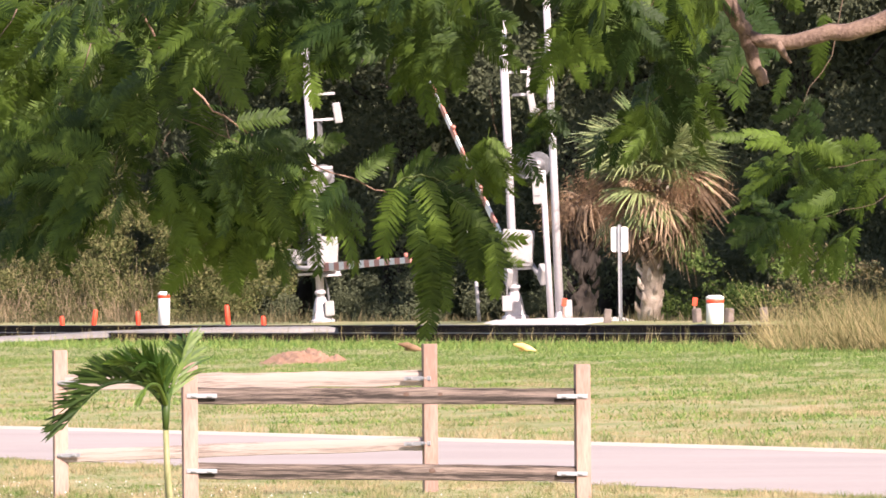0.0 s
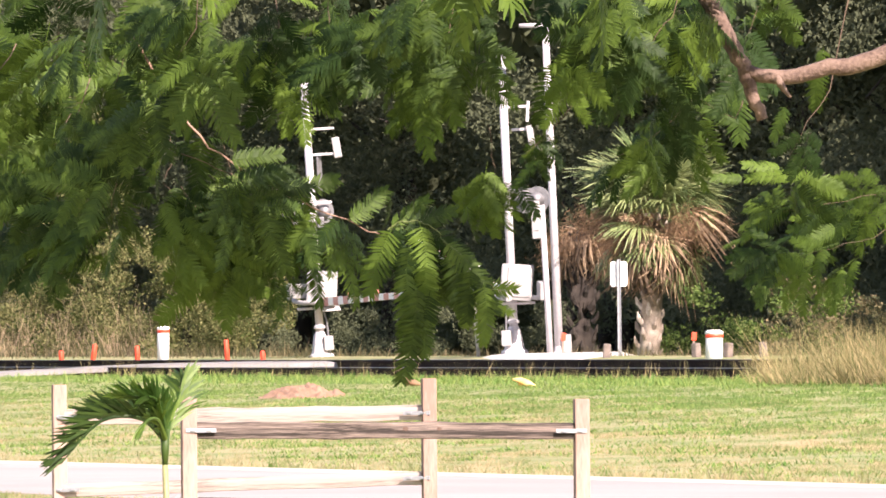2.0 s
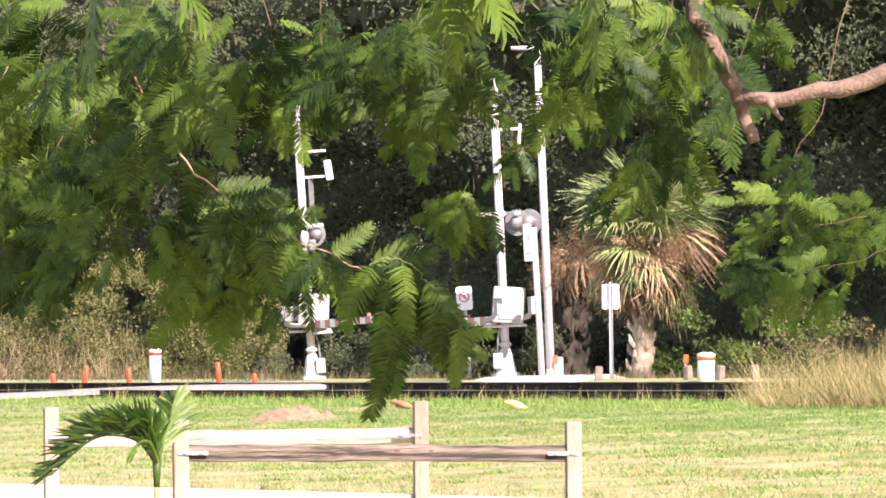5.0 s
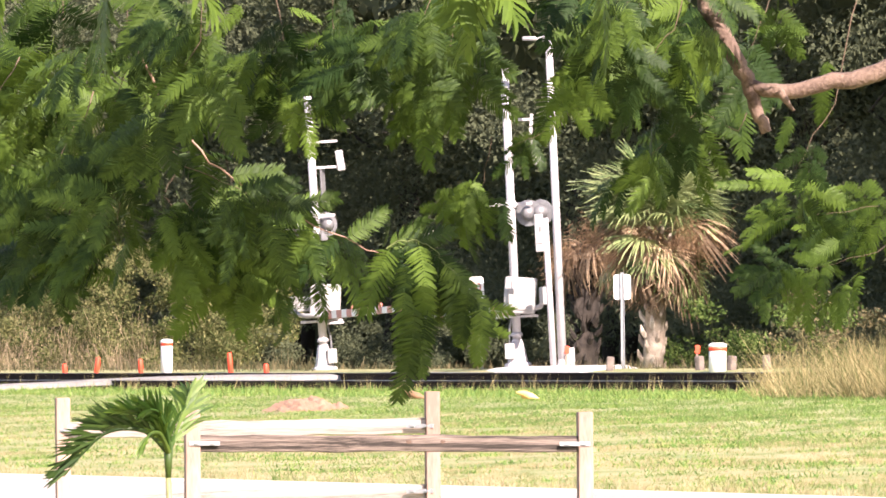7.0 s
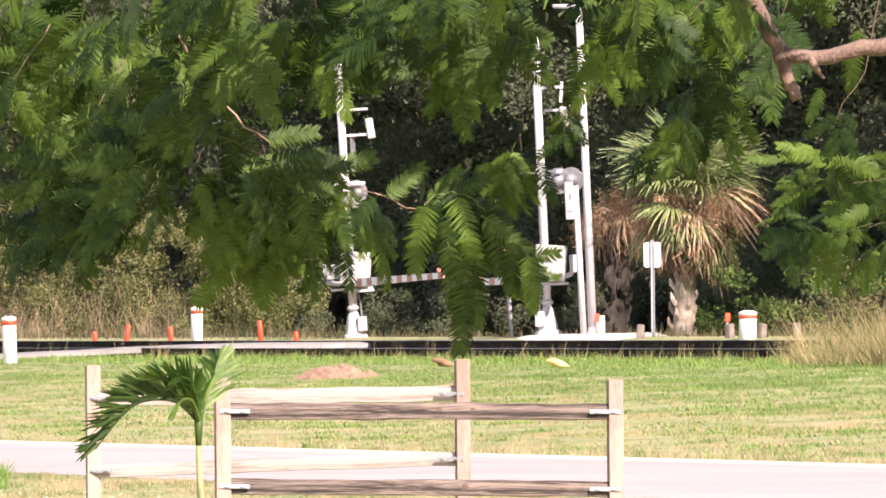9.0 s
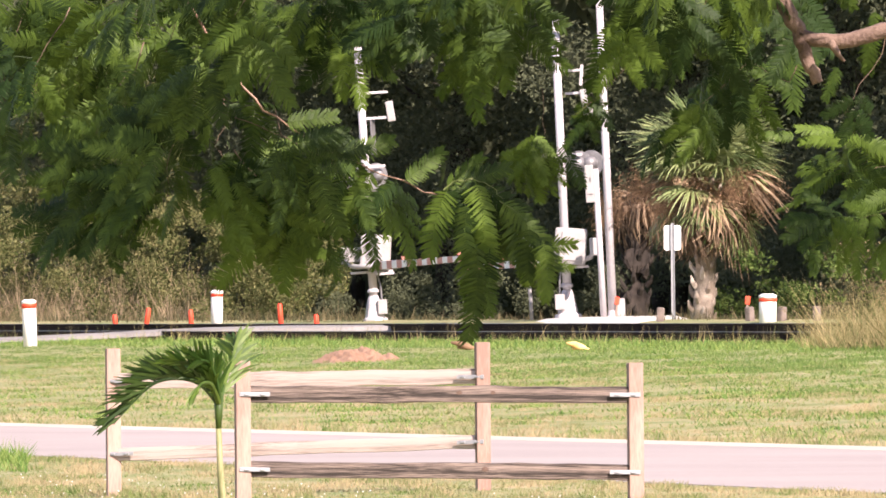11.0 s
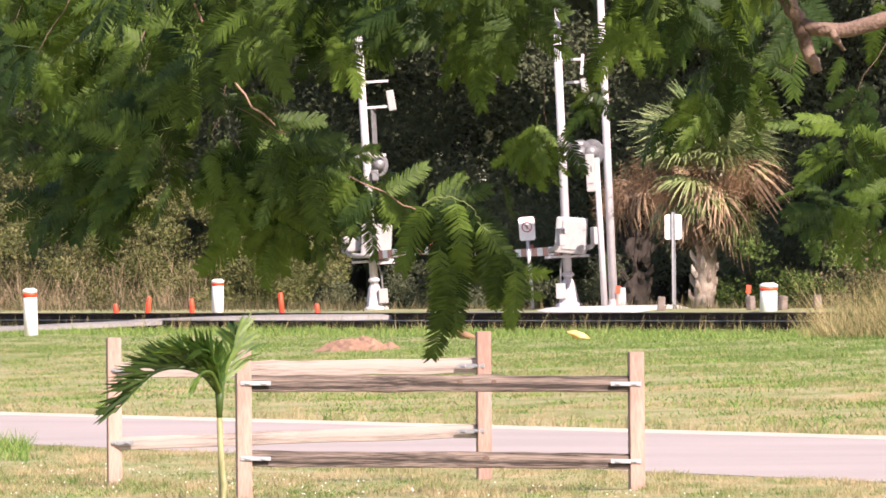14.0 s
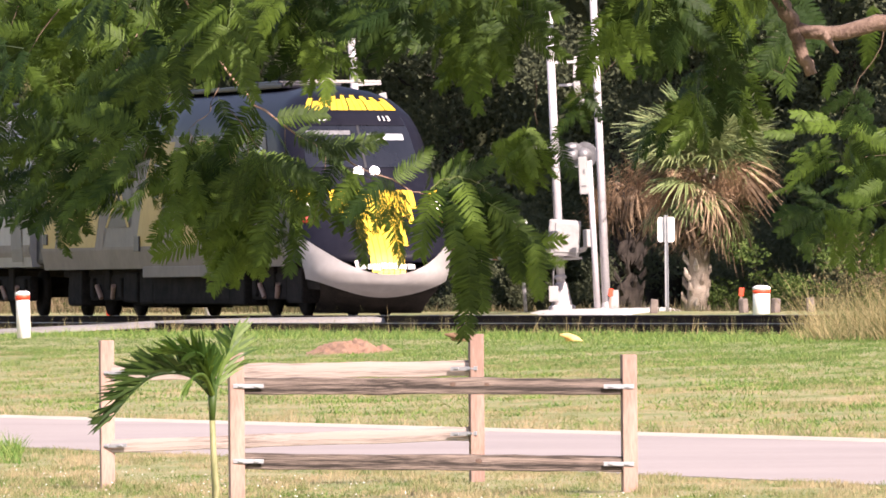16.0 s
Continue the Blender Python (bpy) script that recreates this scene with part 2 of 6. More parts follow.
def ground_z(x, y):
    return height(x * ACROSS.x + y * ACROSS.y)


def lay(s, c, z):
    return ALONG * s + ACROSS * c + Vector((0, 0, z))


# ---------------------------------------------------------------- ground, road, track
def build_ground():
    cs = [-400, -150, -60, -20, 0, 6, 10, 14, 18, 19, 20, 21, 21.6, 22.0, 26, 30.5, 31.2, 33, 36, 40, 44, 47, 50, 52.5, 54, 57, 58.2, 61, 62.5, 64, 68, 72, 80, 95,
          110, 160, 260, 400, 900, 3000]
    ss = [-3000, -900, -500, -400, -340, -300, -280, -265, -250, -240] + [-230 + 4 * i for i in range(58)] + [20, 60, 150, 400]
    verts, faces = [], []
    for i, c in enumerate(cs):
        for s in ss:
            x = noise.noise((s * 0.17, c * 0.3, 0.0)) * (0.035 if (c < 21.5 or 32 < c < 50) else 0.0)
            verts.append(lay(s, c, height(c) + x))
    n = len(ss)
    for i in range(len(cs) - 1):
        for j in range(n - 1):
            faces.append((i * n + j, i * n + j + 1, (i + 1) * n + j + 1, (i + 1) * n + j))
    g = raw("ground", verts, faces, M_SOIL, smooth=True)
    tagged(g, "gently rising turf between the park and the railway", "ground", kind="structure")


def road_bend(s):
    """How far the road's far edge draws in as it runs off."""
    return -min(2.2, max(0.0, (-100 - s) * 0.05))


def strip(name, c0, c1, s0, s1, z0, z1, material, label, category, thick=0.12, cuts=30, bend=(0, 0)):
    verts, faces = [], []
    for k in range(cuts + 1):
        s = s0 + (s1 - s0) * k / cuts
        w = 0.10 * noise.noise((s * 0.4, c0, 3.0))
        a, b = c0 + bend[0] * road_bend(s), c1 + bend[1] * road_bend(s)
        for c, z in ((a + w, z0 - thick), (a + w, z0), ((a + b) / 2, (z0 + z1) / 2 + 0.02), (b - w, z1), (b - w, z1 - thick)):
            verts.append(lay(s, c, z))
    for k in range(cuts):
        for j in range(4):
            a = k * 5 + j
            faces.append((a, a + 1, a + 6, a + 5))
    faces += [(0, 1, 2, 3, 4), tuple(cuts * 5 + j for j in (4, 3, 2, 1, 0))]
    ob = raw(name, verts, faces, material)
    return tagged(ob, label, category, kind="structure")


def build_track(c_mid, z_top, label):
    """Two rails on a ballast bed; the sleepers are parts."""
    track = thing("railway_track", label, "railway track", kind="structure")
    bed = bmesh.new()
    prof = [(-1.7, -0.42), (-1.25, -0.19), (1.25, -0.19), (1.7, -0.42)]
    rows = []
    for k in range(60):
        s = -900 + k * 16.0
        rows.append([bed.verts.new(lay(s, c_mid + c, z_top + z)) for c, z in prof])
    for a, b in zip(rows, rows[1:]):
        for j in range(3):
            bed.faces.new((a[j], a[j + 1], b[j + 1], b[j]))
    part("ballast_bed", bed, M_BALLAST, track, "dark stained ballast bed")
    for side in (-0.755, 0.755):
        web = [(-0.07, -0.17), (-0.07, -0.15), (-0.012, -0.13), (-0.012, -0.05), (-0.037, -0.04), (-0.037, -0.008), (0.037, -0.008), (0.037, -0.04),
               (0.012, -0.05), (0.012, -0.13), (0.07, -0.15), (0.07, -0.17)]
        bm = bmesh.new()
        ends = [[bm.verts.new(lay(s, c_mid + side + c, z_top + z)) for c, z in web] for s in (-900, -560, -300, -200, -150, 20)]
        for a, b in zip(ends, ends[1:]):
            for j in range(len(web)):
                i = (j + 1) % len(web)
                bm.faces.new((a[j], a[i], b[i], b[j]))
        rail = part("rail", bm, M_RAIL, track, "rust-dark steel rail")
        bm = bmesh.new()
        ends = [[bm.verts.new(lay(s, c_mid + side + c, z_top + z)) for c, z in ((-0.03, -0.008), (-0.026, 0.0), (0.026, 0.0), (0.03, -0.008))] for s in (-900, -300, -200, 20)]
        for a, b in zip(ends, ends[1:]):
            for j in range(3):
                bm.faces.new((a[j], a[j + 1], b[j + 1], b[j]))
        part("rail_head", bm, M_RAILTOP, rail, "bright worn running surface")
    bm = boxes(((2.6, 0.24, 0.18), None, 0.015))
    first = part("sleeper", bm, M_TIE, track)
    turn = math.atan2(ACROSS.y, ACROSS.x)
    first.matrix_basis = Matrix.Translation(lay(-285, c_mid, z_top - 0.262)) @ Matrix.Rotation(turn, 4, "Z")
    for k in range(1, 180):
        ob = new("sleeper", first.data)
        ob.parent = track
        ob.matrix_basis = Matrix.Translation(lay(-285 + 0.6 * k, c_mid, z_top - 0.262)) @ Matrix.Rotation(turn + random.uniform(-0.01, 0.01), 4, "Z")
    return track


build_ground()
strip("road", 22.9, 30.6, -420, 60, 0.152, 0.185, M_ROAD, "sunlit pale park road between two lawns", "road", cuts=110, bend=(0, 1))
strip("road_edge", 29.75, 30.5, -420, 60, 0.187, 0.191, M_CREAM, "worn cream edge of the park road", "road", 0.01, cuts=110, bend=(1, 1))
build_track(55.2, 1.125, "near railway track, dark rails half hidden by grass")
build_track(59.3, 1.265, "far railway track, on which the train runs")


def crossing_road():
    """The public road comes in almost square to the view and climbs over the rails."""
    steps = [(-20.0, 0.80), (-12.0, 0.93), (-8.2, 0.98), (-6.6, 1.06), (-5.6, 1.115), (-4.4, 1.165), (-3.2, 1.195), (-1.2, 1.23), (0.6, 1.245), (2.2, 1.25)]
    verts, faces = [], []
    for k, (x, z) in enumerate(steps):
        y = 235.8 + 0.12 * noise.noise((x, 0, 0))
        for yy, zz in ((y - 0.06, z - 0.10), (y, z - 0.02), (y + 0.6, z + 0.01), (y + 7.5, z + 0.03), (y + 7.9, z - 0.2)):
            verts.append((x, yy, zz))
    for k in range(len(steps) - 1):
        for j in range(4):
            a = 5 * k + j
            faces.append((a, a + 5, a + 6, a + 1))
    n = 5 * (len(steps) - 1)
    faces += [(0, 1, 2, 3, 4), (n + 4, n + 3, n + 2, n + 1, n)]
    ob = raw("crossing_road", verts, faces, M_ASPH)
    tagged(ob, "grey asphalt road climbing over the rails", "road", kind="structure")


crossing_road()
strip("crossing_apron_far", 61.4, 63.0, -258, -232, 1.215, 1.27, M_ASPH, "grey paved verge behind the rails", "pavement", 0.3)


# ---------------------------------------------------------------- fence
def timber(length, high, deep, seed, wob=0.004):
    """A rough-sawn rail along x with rounded, slightly uneven edges."""
    rnd = random.Random(seed)
    bm = bmesh.new()
    rows = []
    n = 14
    for k in range(n + 1):
        x = length * (k / n - 0.5)
        dy, dz, sw = rnd.uniform(-wob, wob), rnd.uniform(-wob, wob), 1 + rnd.uniform(-0.05, 0.05)
        ring = []
        for i in range(16):
            a = 2 * math.pi * i / 16
            cy, cz = math.cos(a), math.sin(a)
            q = (abs(cy) ** 9 + abs(cz) ** 9) ** (-1 / 9)
            ring.append(bm.verts.new((x, dy + deep / 2 * cy * q, dz + high / 2 * cz * q * sw)))
        rows.append(ring)
    for a, b in zip(rows, rows[1:]):
        for i in range(16):
            j = (i + 1) % 16
            bm.faces.new((a[i], a[j], b[j], b[i]))
    bm.faces.new(rows[0]), bm.faces.new(rows[-1][::-1])
    return bm


def fence(label, posts, rails, rail_mat):
    """posts: (x, y, top z); rails: (z at first post, z at second post, height)."""
    base = thing("rail_fence", label, "fence", pose(posts[0][0], posts[0][1], ground_z(*posts[0][:2])), group="timber fences")
    o = base.matrix_world.translation
    for x, y, top in posts:
        g = ground_z(x, y) - 0.3
        bm = boxes(((0.092, 0.092, top - g), None, 0.006))
        p = part("post", bm, M_POST, base, "square sawn timber post")
        p.location = Vector((x, y, (top + g) / 2)) - o
        p.rotation_euler = (0, radians(-0.5), radians(9))
    (x0, y0, _), (x1, y1, _) = posts
    for k, (z0, z1, high) in enumerate(rails):
        a, b = Vector((x0, y0, z0)), Vector((x1, y1, z1))
        d = b - a
        turn = d.to_track_quat("X", "Z").to_matrix().to_4x4()
        r = part("rail", timber(d.length - 0.085, high, 0.07, 7 * k + int(abs(x0) * 10)), rail_mat, base)
        r.matrix_basis = Matrix.Translation((a + b) / 2 - o + Vector((0, 0.01, 0))) @ turn
        for end, sx in ((a, 1), (b, -1)):
            bm = boxes(((0.19, 0.006, 0.026), pose(sx * 0.07, -0.052, 0), 0.002), ((0.03, 0.012, 0.012), pose(sx * 0.12, -0.057, 0), 0.003),
                       ((0.03, 0.012, 0.012), pose(sx * 0.02, -0.057, 0), 0.003))
            st = part("strap", bm, M_ZINC, base, "galvanised steel strap")
            st.matrix_basis = Matrix.Translation(end - o) @ turn
        for kx in ([0.33, 0.12] if k == 0 else [0.28]) if rail_mat is M_RAILWOOD else []:
            bm = bmesh.new()
            bmesh.ops.create_uvsphere(bm, u_segments=10, v_segments=6, radius=0.02)
            bmesh.ops.scale(bm, vec=(1.2, 0.25, 0.8), verts=bm.verts)
            kn = part("knot", bm, M_KNOT, r)
            kn.location = (kx, -0.035, 0.012)
    return base


fence("split-rail fence section of weathered brown timber beside the road",
      [(-1.218, 78.6, 0.990), (1.218, 78.8, 0.979)],
      [(0.783, 0.779, 0.104), (0.318, 0.298, 0.100)], M_RAILWOOD)
fence("split-rail fence section of pale sunlit timber at the roadside",
      [(-2.164, 84.2, 1.057), (0.285, 83.2, 1.100)],
      [(0.840, 0.874, 0.102), (0.356, 0.448, 0.088)], M_RAILPALE)


# ---------------------------------------------------------------- crossing signals
def lean(p, top):
    """The pose at p whose z axis runs to top."""
    a, b = Vector(p), Vector(top)
    return Matrix.Translation(a) @ Vector((0, 0, 1)).rotation_difference((b - a).normalized()).to_matrix().to_4x4()


def flasher(parent, m):
    """A signal lamp seen from behind: round housing, background disc and visor."""
    bm = lathe(bmesh.new(), [(0.03, -0.02), (0.09, 0.0), (0.13, 0.06), (0.14, 0.14), (0.145, 0.16)], 18)
    h = part("lamp_housing", bm, M_DARKGREY, parent, "dark grey rounded lamp housing", True)
    h.matrix_basis = m
    bm = lathe(bmesh.new(), [(0.25, 0.16), (0.255, 0.165), (0.255, 0.175), (0.25, 0.18)], 24)
    part("background_disc", bm, M_DARKGREY, h, "round dark backplate")
    bm = bmesh.new()
    for k in range(13):
        a = radians(-20 + 220 * k / 12)
        for r, z in ((0.15, 0.18), (0.15, 0.42)):
            bm.verts.new((r * math.cos(a), r * math.sin(a), z))
    v = list(bm.verts)
    for k in range(12):
        bm.faces.new((v[2 * k], v[2 * k + 1], v[2 * k + 3], v[2 * k + 2]))
    bmesh.ops.solidify(bm, geom=list(bm.faces), thickness=0.006)
    part("visor", bm, M_BLACK, h)
    return h


def stripes(length, arm):
    """A tapered gate arm along +x in red and white lengths."""
    n = int(length / 0.42)
    for k in range(n):
        x = 0.5 + (length - 0.5) * (k + 0.5) / n
        w = (length - 0.5) / n
        hgt = 0.17 - 0.06 * k / n
        red = k % 2 == 0
        part("red_stripe" if red else "white_stripe", boxes(((w - 0.002, 0.04, hgt), pose(x, 0, 0), 0.004)), M_ARMRED if red else M_WHITE, arm)


def crossing_signal(label, base, top, turn, arm_to, box_z, lamps_z, extras):
    """A mast with flashing lamps, a gate mechanism and a gate arm. base, top: world points of the mast's axis."""
    base, top = Vector(base), Vector(top)
    m = lean(base, top)
    high = (top - base).length
    sig = thing("crossing_signal", label, "crossing signal", m, group="crossing signals")
    part("mast", rod(bmesh.new(), (0, 0, 0), (0, 0, high), 0.086, 0.078, 18), M_SILVER, sig, "round aluminium mast", True)
    part("mast_collar", lathe(bmesh.new(), [(0.085, 0.0), (0.12, 0.02), (0.12, 0.06), (0.085, 0.09)], 18, pose(0, 0, 0.55)), M_SILVER, sig)
    part("base_casting", lathe(bmesh.new(), [(0.26, -0.15), (0.26, 0.03), (0.20, 0.06), (0.13, 0.42), (0.095, 0.50)], 8), M_SILVER, sig, "flared cast base")
    jb = part("junction_box", boxes(((0.19, 0.14, 0.30), None, 0.02)), M_BOXGREY, sig, "small pale cable box")
    jb.location = extras["jb"]
    part("cable_pipe", tube(bmesh.new(), [(extras["jb"][0], -0.06, 0.3), (extras["jb"][0] * 0.9, -0.08, 0.7), (extras["jb"][0] * 0.5, -0.07, box_z - 0.3)], [0.02] * 3, 8), M_DARKGREY, sig)
    # gate mechanism
    mech = part("gate_mechanism", boxes(((0.62, 0.42, 0.70), pose(0.10, -0.22, box_z + 0.06, 0, 6, 0), 0.05)), M_BOXGREY, sig, "pale grey gate machine case")
    part("case_lid", boxes(((0.46, 0.03, 0.56), pose(0.15, -0.44, box_z + 0.06, 0, 6, 0), 0.012)), M_BOXGREY, mech)
    part("support_bracket", boxes(((0.86, 0.12, 0.05), pose(0.0, -0.2, box_z - 0.34), 0.008), ((0.07, 0.3, 0.12), pose(0.0, -0.1, box_z - 0.28), 0.01)), M_SILVER, sig)
    piv = Vector((0, -0.22, box_z - 0.22))
    arm = new("gate_arm")
    arm.parent = sig
    arm.empty_display_size = 0.2
    away = turn
    arm.matrix_basis = Matrix.Translation(piv) @ away
    stripes(arm_to, arm)
    for k in range(3):
        x = arm_to * (0.35 + 0.3 * k)
        part("arm_lamp", lathe(bmesh.new(), [(0.035, 0), (0.042, 0.02), (0.042, 0.06), (0.02, 0.08)], 12, pose(x, 0, 0.07)), M_ARMRED, arm, "small red arm lamp")
    bm = bmesh.new()
    tube(bm, [(0.55, 0, 0), (0.1, 0.33, 0.0), (-0.5, 0.36, 0.05), (-0.85, 0.34, 0.22)], [0.045, 0.05, 0.05, 0.04], 8)
    tube(bm, [(0.55, 0, 0), (0.1, -0.33, 0.0), (-0.5, -0.36, 0.05), (-0.85, -0.34, 0.22)], [0.045, 0.05, 0.05, 0.04], 8)
    part("counterweight_arm", bm, M_BOXGREY, arm, "bent grey counterweight arms", True)
    for y in (0.34, -0.34):
        part("counterweight", boxes(((0.28, 0.12, 0.34), pose(-0.85, y, 0.25), 0.03)), M_BOXGREY, arm)
    # flashing lamps on a cross arm, back towards the park
    part("lamp_crossarm", boxes(((0.82, 0.06, 0.06), pose(0.0, 0.0, lamps_z), 0.01), ((0.2, 0.2, 0.14), pose(0, 0, lamps_z), 0.03)), M_SILVER, sig)
    for x, yaw in extras["lamps"]:
        flasher(sig, pose(x, 0.05, lamps_z - 0.18, -90, 0, yaw))
    for (size, at, rot, name, material) in extras["bits"]:
        part(name, boxes((size, pose(*at, *rot), min(size) * 0.18)), material, sig)
    return sig, arm


TRACK_TURN = Matrix.Rotation(math.atan2(ALONG.y, ALONG.x), 4, "Z")
BACK_TURN = Matrix.Rotation(math.atan2(-ALONG.y, -ALONG.x), 4, "Z")
sig_a, arm_a = crossing_signal(
    "aluminium crossing signal mast with a lowering striped gate arm", (2.478, 244.00, 1.407), (2.217, 244.00, 7.123), BACK_TURN, 7.4, 1.28, 3.10,
    dict(jb=(-0.15, -0.16, 0.28), lamps=[(0.30, -12), (0.52, -18)], bits=[
        ((0.05, 0.05, 0.34), (0.30, 0.0, 4.28), (0, 90, 0), "lantern_bracket", M_SILVER), ((0.13, 0.14, 0.46), (0.50, -0.04, 4.12), (0, -8, 0), "lantern", M_BOXGREY),
        ((0.06, 0.06, 0.40), (0.46, 0.0, 4.62), (0, 6, 0), "lantern_arm", M_SILVER), ((0.20, 0.16, 0.16), (0.56, 0.0, 3.92), (0, 0, 0), "bell", M_BOXGREY),
        ((0.4, 0.05, 0.05), (0.25, 0.0, 4.72), (0, 0, 0), "upper_bracket", M_SILVER)]))
sig_b, arm_b = crossing_signal(
    "aluminium crossing signal mast with its striped gate arm down", (-1.310, 258.00, 1.338), (-1.666, 258.00, 6.889), TRACK_TURN, 7.4, 1.32, 3.12,
    dict(jb=(0.17, -0.16, 0.26), lamps=[(-0.36, 15), (0.30, 30)], bits=[
        ((0.16, 0.03, 0.72), (0.20, 0.06, 3.72), (0, 1, 60), "route_sign", M_DARKGREY), ((0.05, 0.05, 0.5), (0.32, 0.0, 4.10), (0, 90, 0), "lantern_bracket", M_SILVER),
        ((0.16, 0.16, 0.42), (0.58, 0.0, 4.22), (0, -6, 0), "lantern", M_BOXGREY), ((0.5, 0.05, 0.05), (0.30, 0.0, 4.62), (0, 0, 0), "upper_bracket", M_SILVER),
        ((0.40, 0.30, 0.05), (0.25, -0.2, 0.93), (0, 0, 0), "shelf_plate", M_SILVER), ((0.30, 0.2, 0.30), (-0.36, -0.1, 1.35), (0, 0, 0), "cable_case", M_BOXGREY),
        ((0.14, 0.14, 0.22), (0.16, -0.12, 2.72), (0, 0, 0), "relay_case", M_DARKGREY)]))
pad = raw("signal_pad", [lay(s, c, z) for s, c, z in ((-235.5, 63.0, 1.25), (-231, 62.2, 1.25), (-224, 61.9, 1.25), (-231, 65.5, 1.25), (-241, 65.5, 1.25),
                                                      (-235.0, 63.3, 1.36), (-231, 62.6, 1.38), (-225, 62.2, 1.32), (-232, 65.0, 1.42), (-240, 65.0, 1.38))],
          [(5, 6, 7, 8, 9), (0, 1, 6, 5), (1, 2, 7, 6), (2, 3, 8, 7), (3, 4, 9, 8), (4, 0, 5, 9)], M_CONC)
tagged(pad, "white gravelled pad under the signal masts", "pavement", kind="structure")


# ---------------------------------------------------------------- poles, signs, markers
def camera_pole():
    base, top = Vector((3.323, 243.00, 1.362)), Vector((3.052, 243.00, 7.640))
    m = lean(base, top)
    high = (top - base).length
    pole = thing("light_pole", "tall slim white pole with a short arm at its top", "pole", m)
    part("shaft", rod(bmesh.new(), (0, 0, -0.1), (0, 0, high), 0.084, 0.068, 18), M_SILVER, pole, "", True)
    part("top_arm", tube(bmesh.new(), [(0, 0, high - 0.05), (-0.08, 0, high + 0.03), (-0.5, 0, high + 0.05)], [0.05, 0.05, 0.04], 10), M_SILVER, pole, "", True)
    part("base_flange", lathe(bmesh.new(), [(0.17, -0.05), (0.17, 0.03), (0.10, 0.06), (0.085, 0.16)], 16), M_SILVER, pole)
    hb = part("hand_hole_box", boxes(((0.16, 0.14, 0.36), None, 0.02)), M_BOXGREY, pole)
    hb.location = (0.16, -0.1, 0.2)
    base, top = Vector((3.137, 242.00, 1.351)), Vector((2.975, 242.00, 4.218))
    m = lean(base, top)
    high = (top - base).length
    pole = thing("relay_pole", "short slim white pole carrying a grey equipment case", "pole", m)
    part("shaft", rod(bmesh.new(), (0, 0, -0.1), (0, 0, high), 0.062, 0.055, 16), M_SILVER, pole, "", True)
    case = part("equipment_case", boxes(((0.17, 0.22, 0.72), None, 0.025)), M_BOXGREY, pole, "grey equipment case")
    case.location = (-0.13, -0.05, high - 0.28)
    part("case_latch", boxes(((0.03, 0.02, 0.10), pose(0.02, -0.12, 0.08), 0.004)), M_DARKGREY, case)
    part("case_label", boxes(((0.10, 0.015, 0.02), pose(0, -0.115, -0.2), 0.003)), M_DARKGREY, case)


def slab(ring, y0, y1):
    """A flat plate in the xz plane from an outline, between two depths."""
    bm = bmesh.new()
    a = [bm.verts.new((x, y0, z)) for x, z in ring]
    b = [bm.verts.new((x, y1, z)) for x, z in ring]
    bm.faces.new(a), bm.faces.new(b[::-1])
    for i in range(len(ring)):
        j = (i + 1) % len(ring)
        bm.faces.new((a[j], a[i], b[i], b[j]))
    return bm


def road_sign(label, base, top, w, h, plate_z, ban, yaw=0.0):
    base, top = Vector(base), Vector(top)
    m = lean(base, top)
    high = (top - base).length
    s = thing("road_sign", label, "sign", m, group="road signs")
    if ban:
        part("post", rod(bmesh.new(), (0, 0.02, -0.2), (0, 0.02, high), 0.036, 0.036, 12), M_SILVER, s, "", True)
    else:
        bm = boxes(((0.055, 0.012, high + 0.15), pose(0, 0, high / 2 - 0.05), 0.003), ((0.012, 0.04, high + 0.15), pose(-0.028, -0.02, high / 2 - 0.05), 0.003),
                   ((0.012, 0.04, high + 0.15), pose(0.028, -0.02, high / 2 - 0.05), 0.003))
        part("post", bm, M_ZINC, s, "channel-section steel post")
    r, y0 = 0.05, (-0.03 if ban else 0.03)
    ring = [(sx * (w / 2 - r) + r * math.cos(a), sz * (h / 2 - r) + r * math.sin(a))
            for sx, sz, a0 in ((1, 1, 0), (-1, 1, 90), (-1, -1, 180), (1, -1, 270)) for a in [radians(a0 + 22.5 * k) for k in range(5)]]
    bm = slab(ring, y0, y0 + 0.006)
    pl = part("plate", bm, M_SIGN, s, "white plate with a red ban ring" if ban else "blank pale back of a sign plate")
    pl.matrix_basis = pose(0, 0, plate_z, 0, 0, yaw)
    if ban:
        n, ri, ro, y = 28, 0.082, 0.103, -0.034
        bm = bmesh.new()
        v = [bm.verts.new((q * math.cos(2 * math.pi * k / n), yy, 0.03 + q * math.sin(2 * math.pi * k / n))) for k in range(n) for q, yy in ((ri, y), (ri, y - 0.004), (ro, y - 0.004), (ro, y))]
        for k in range(n):
            j = (k + 1) % n
            for e in range(3):
                bm.faces.new((v[4 * k + e], v[4 * k + e + 1], v[4 * j + e + 1], v[4 * j + e]))
        part("ban_ring", bm, M_BANRED, pl)
        part("ban_slash", boxes(((0.18, 0.004, 0.019), pose(0, y - 0.005, 0.03, 0, 45, 0), 0.001)), M_BANRED, pl)
        part("pictogram", boxes(((0.022, 0.004, 0.085), pose(0.0, y - 0.001, 0.03), 0.001), ((0.05, 0.004, 0.018), pose(0.0, y - 0.001, 0.045), 0.001)), M_DARKGREY, pl)
    return s


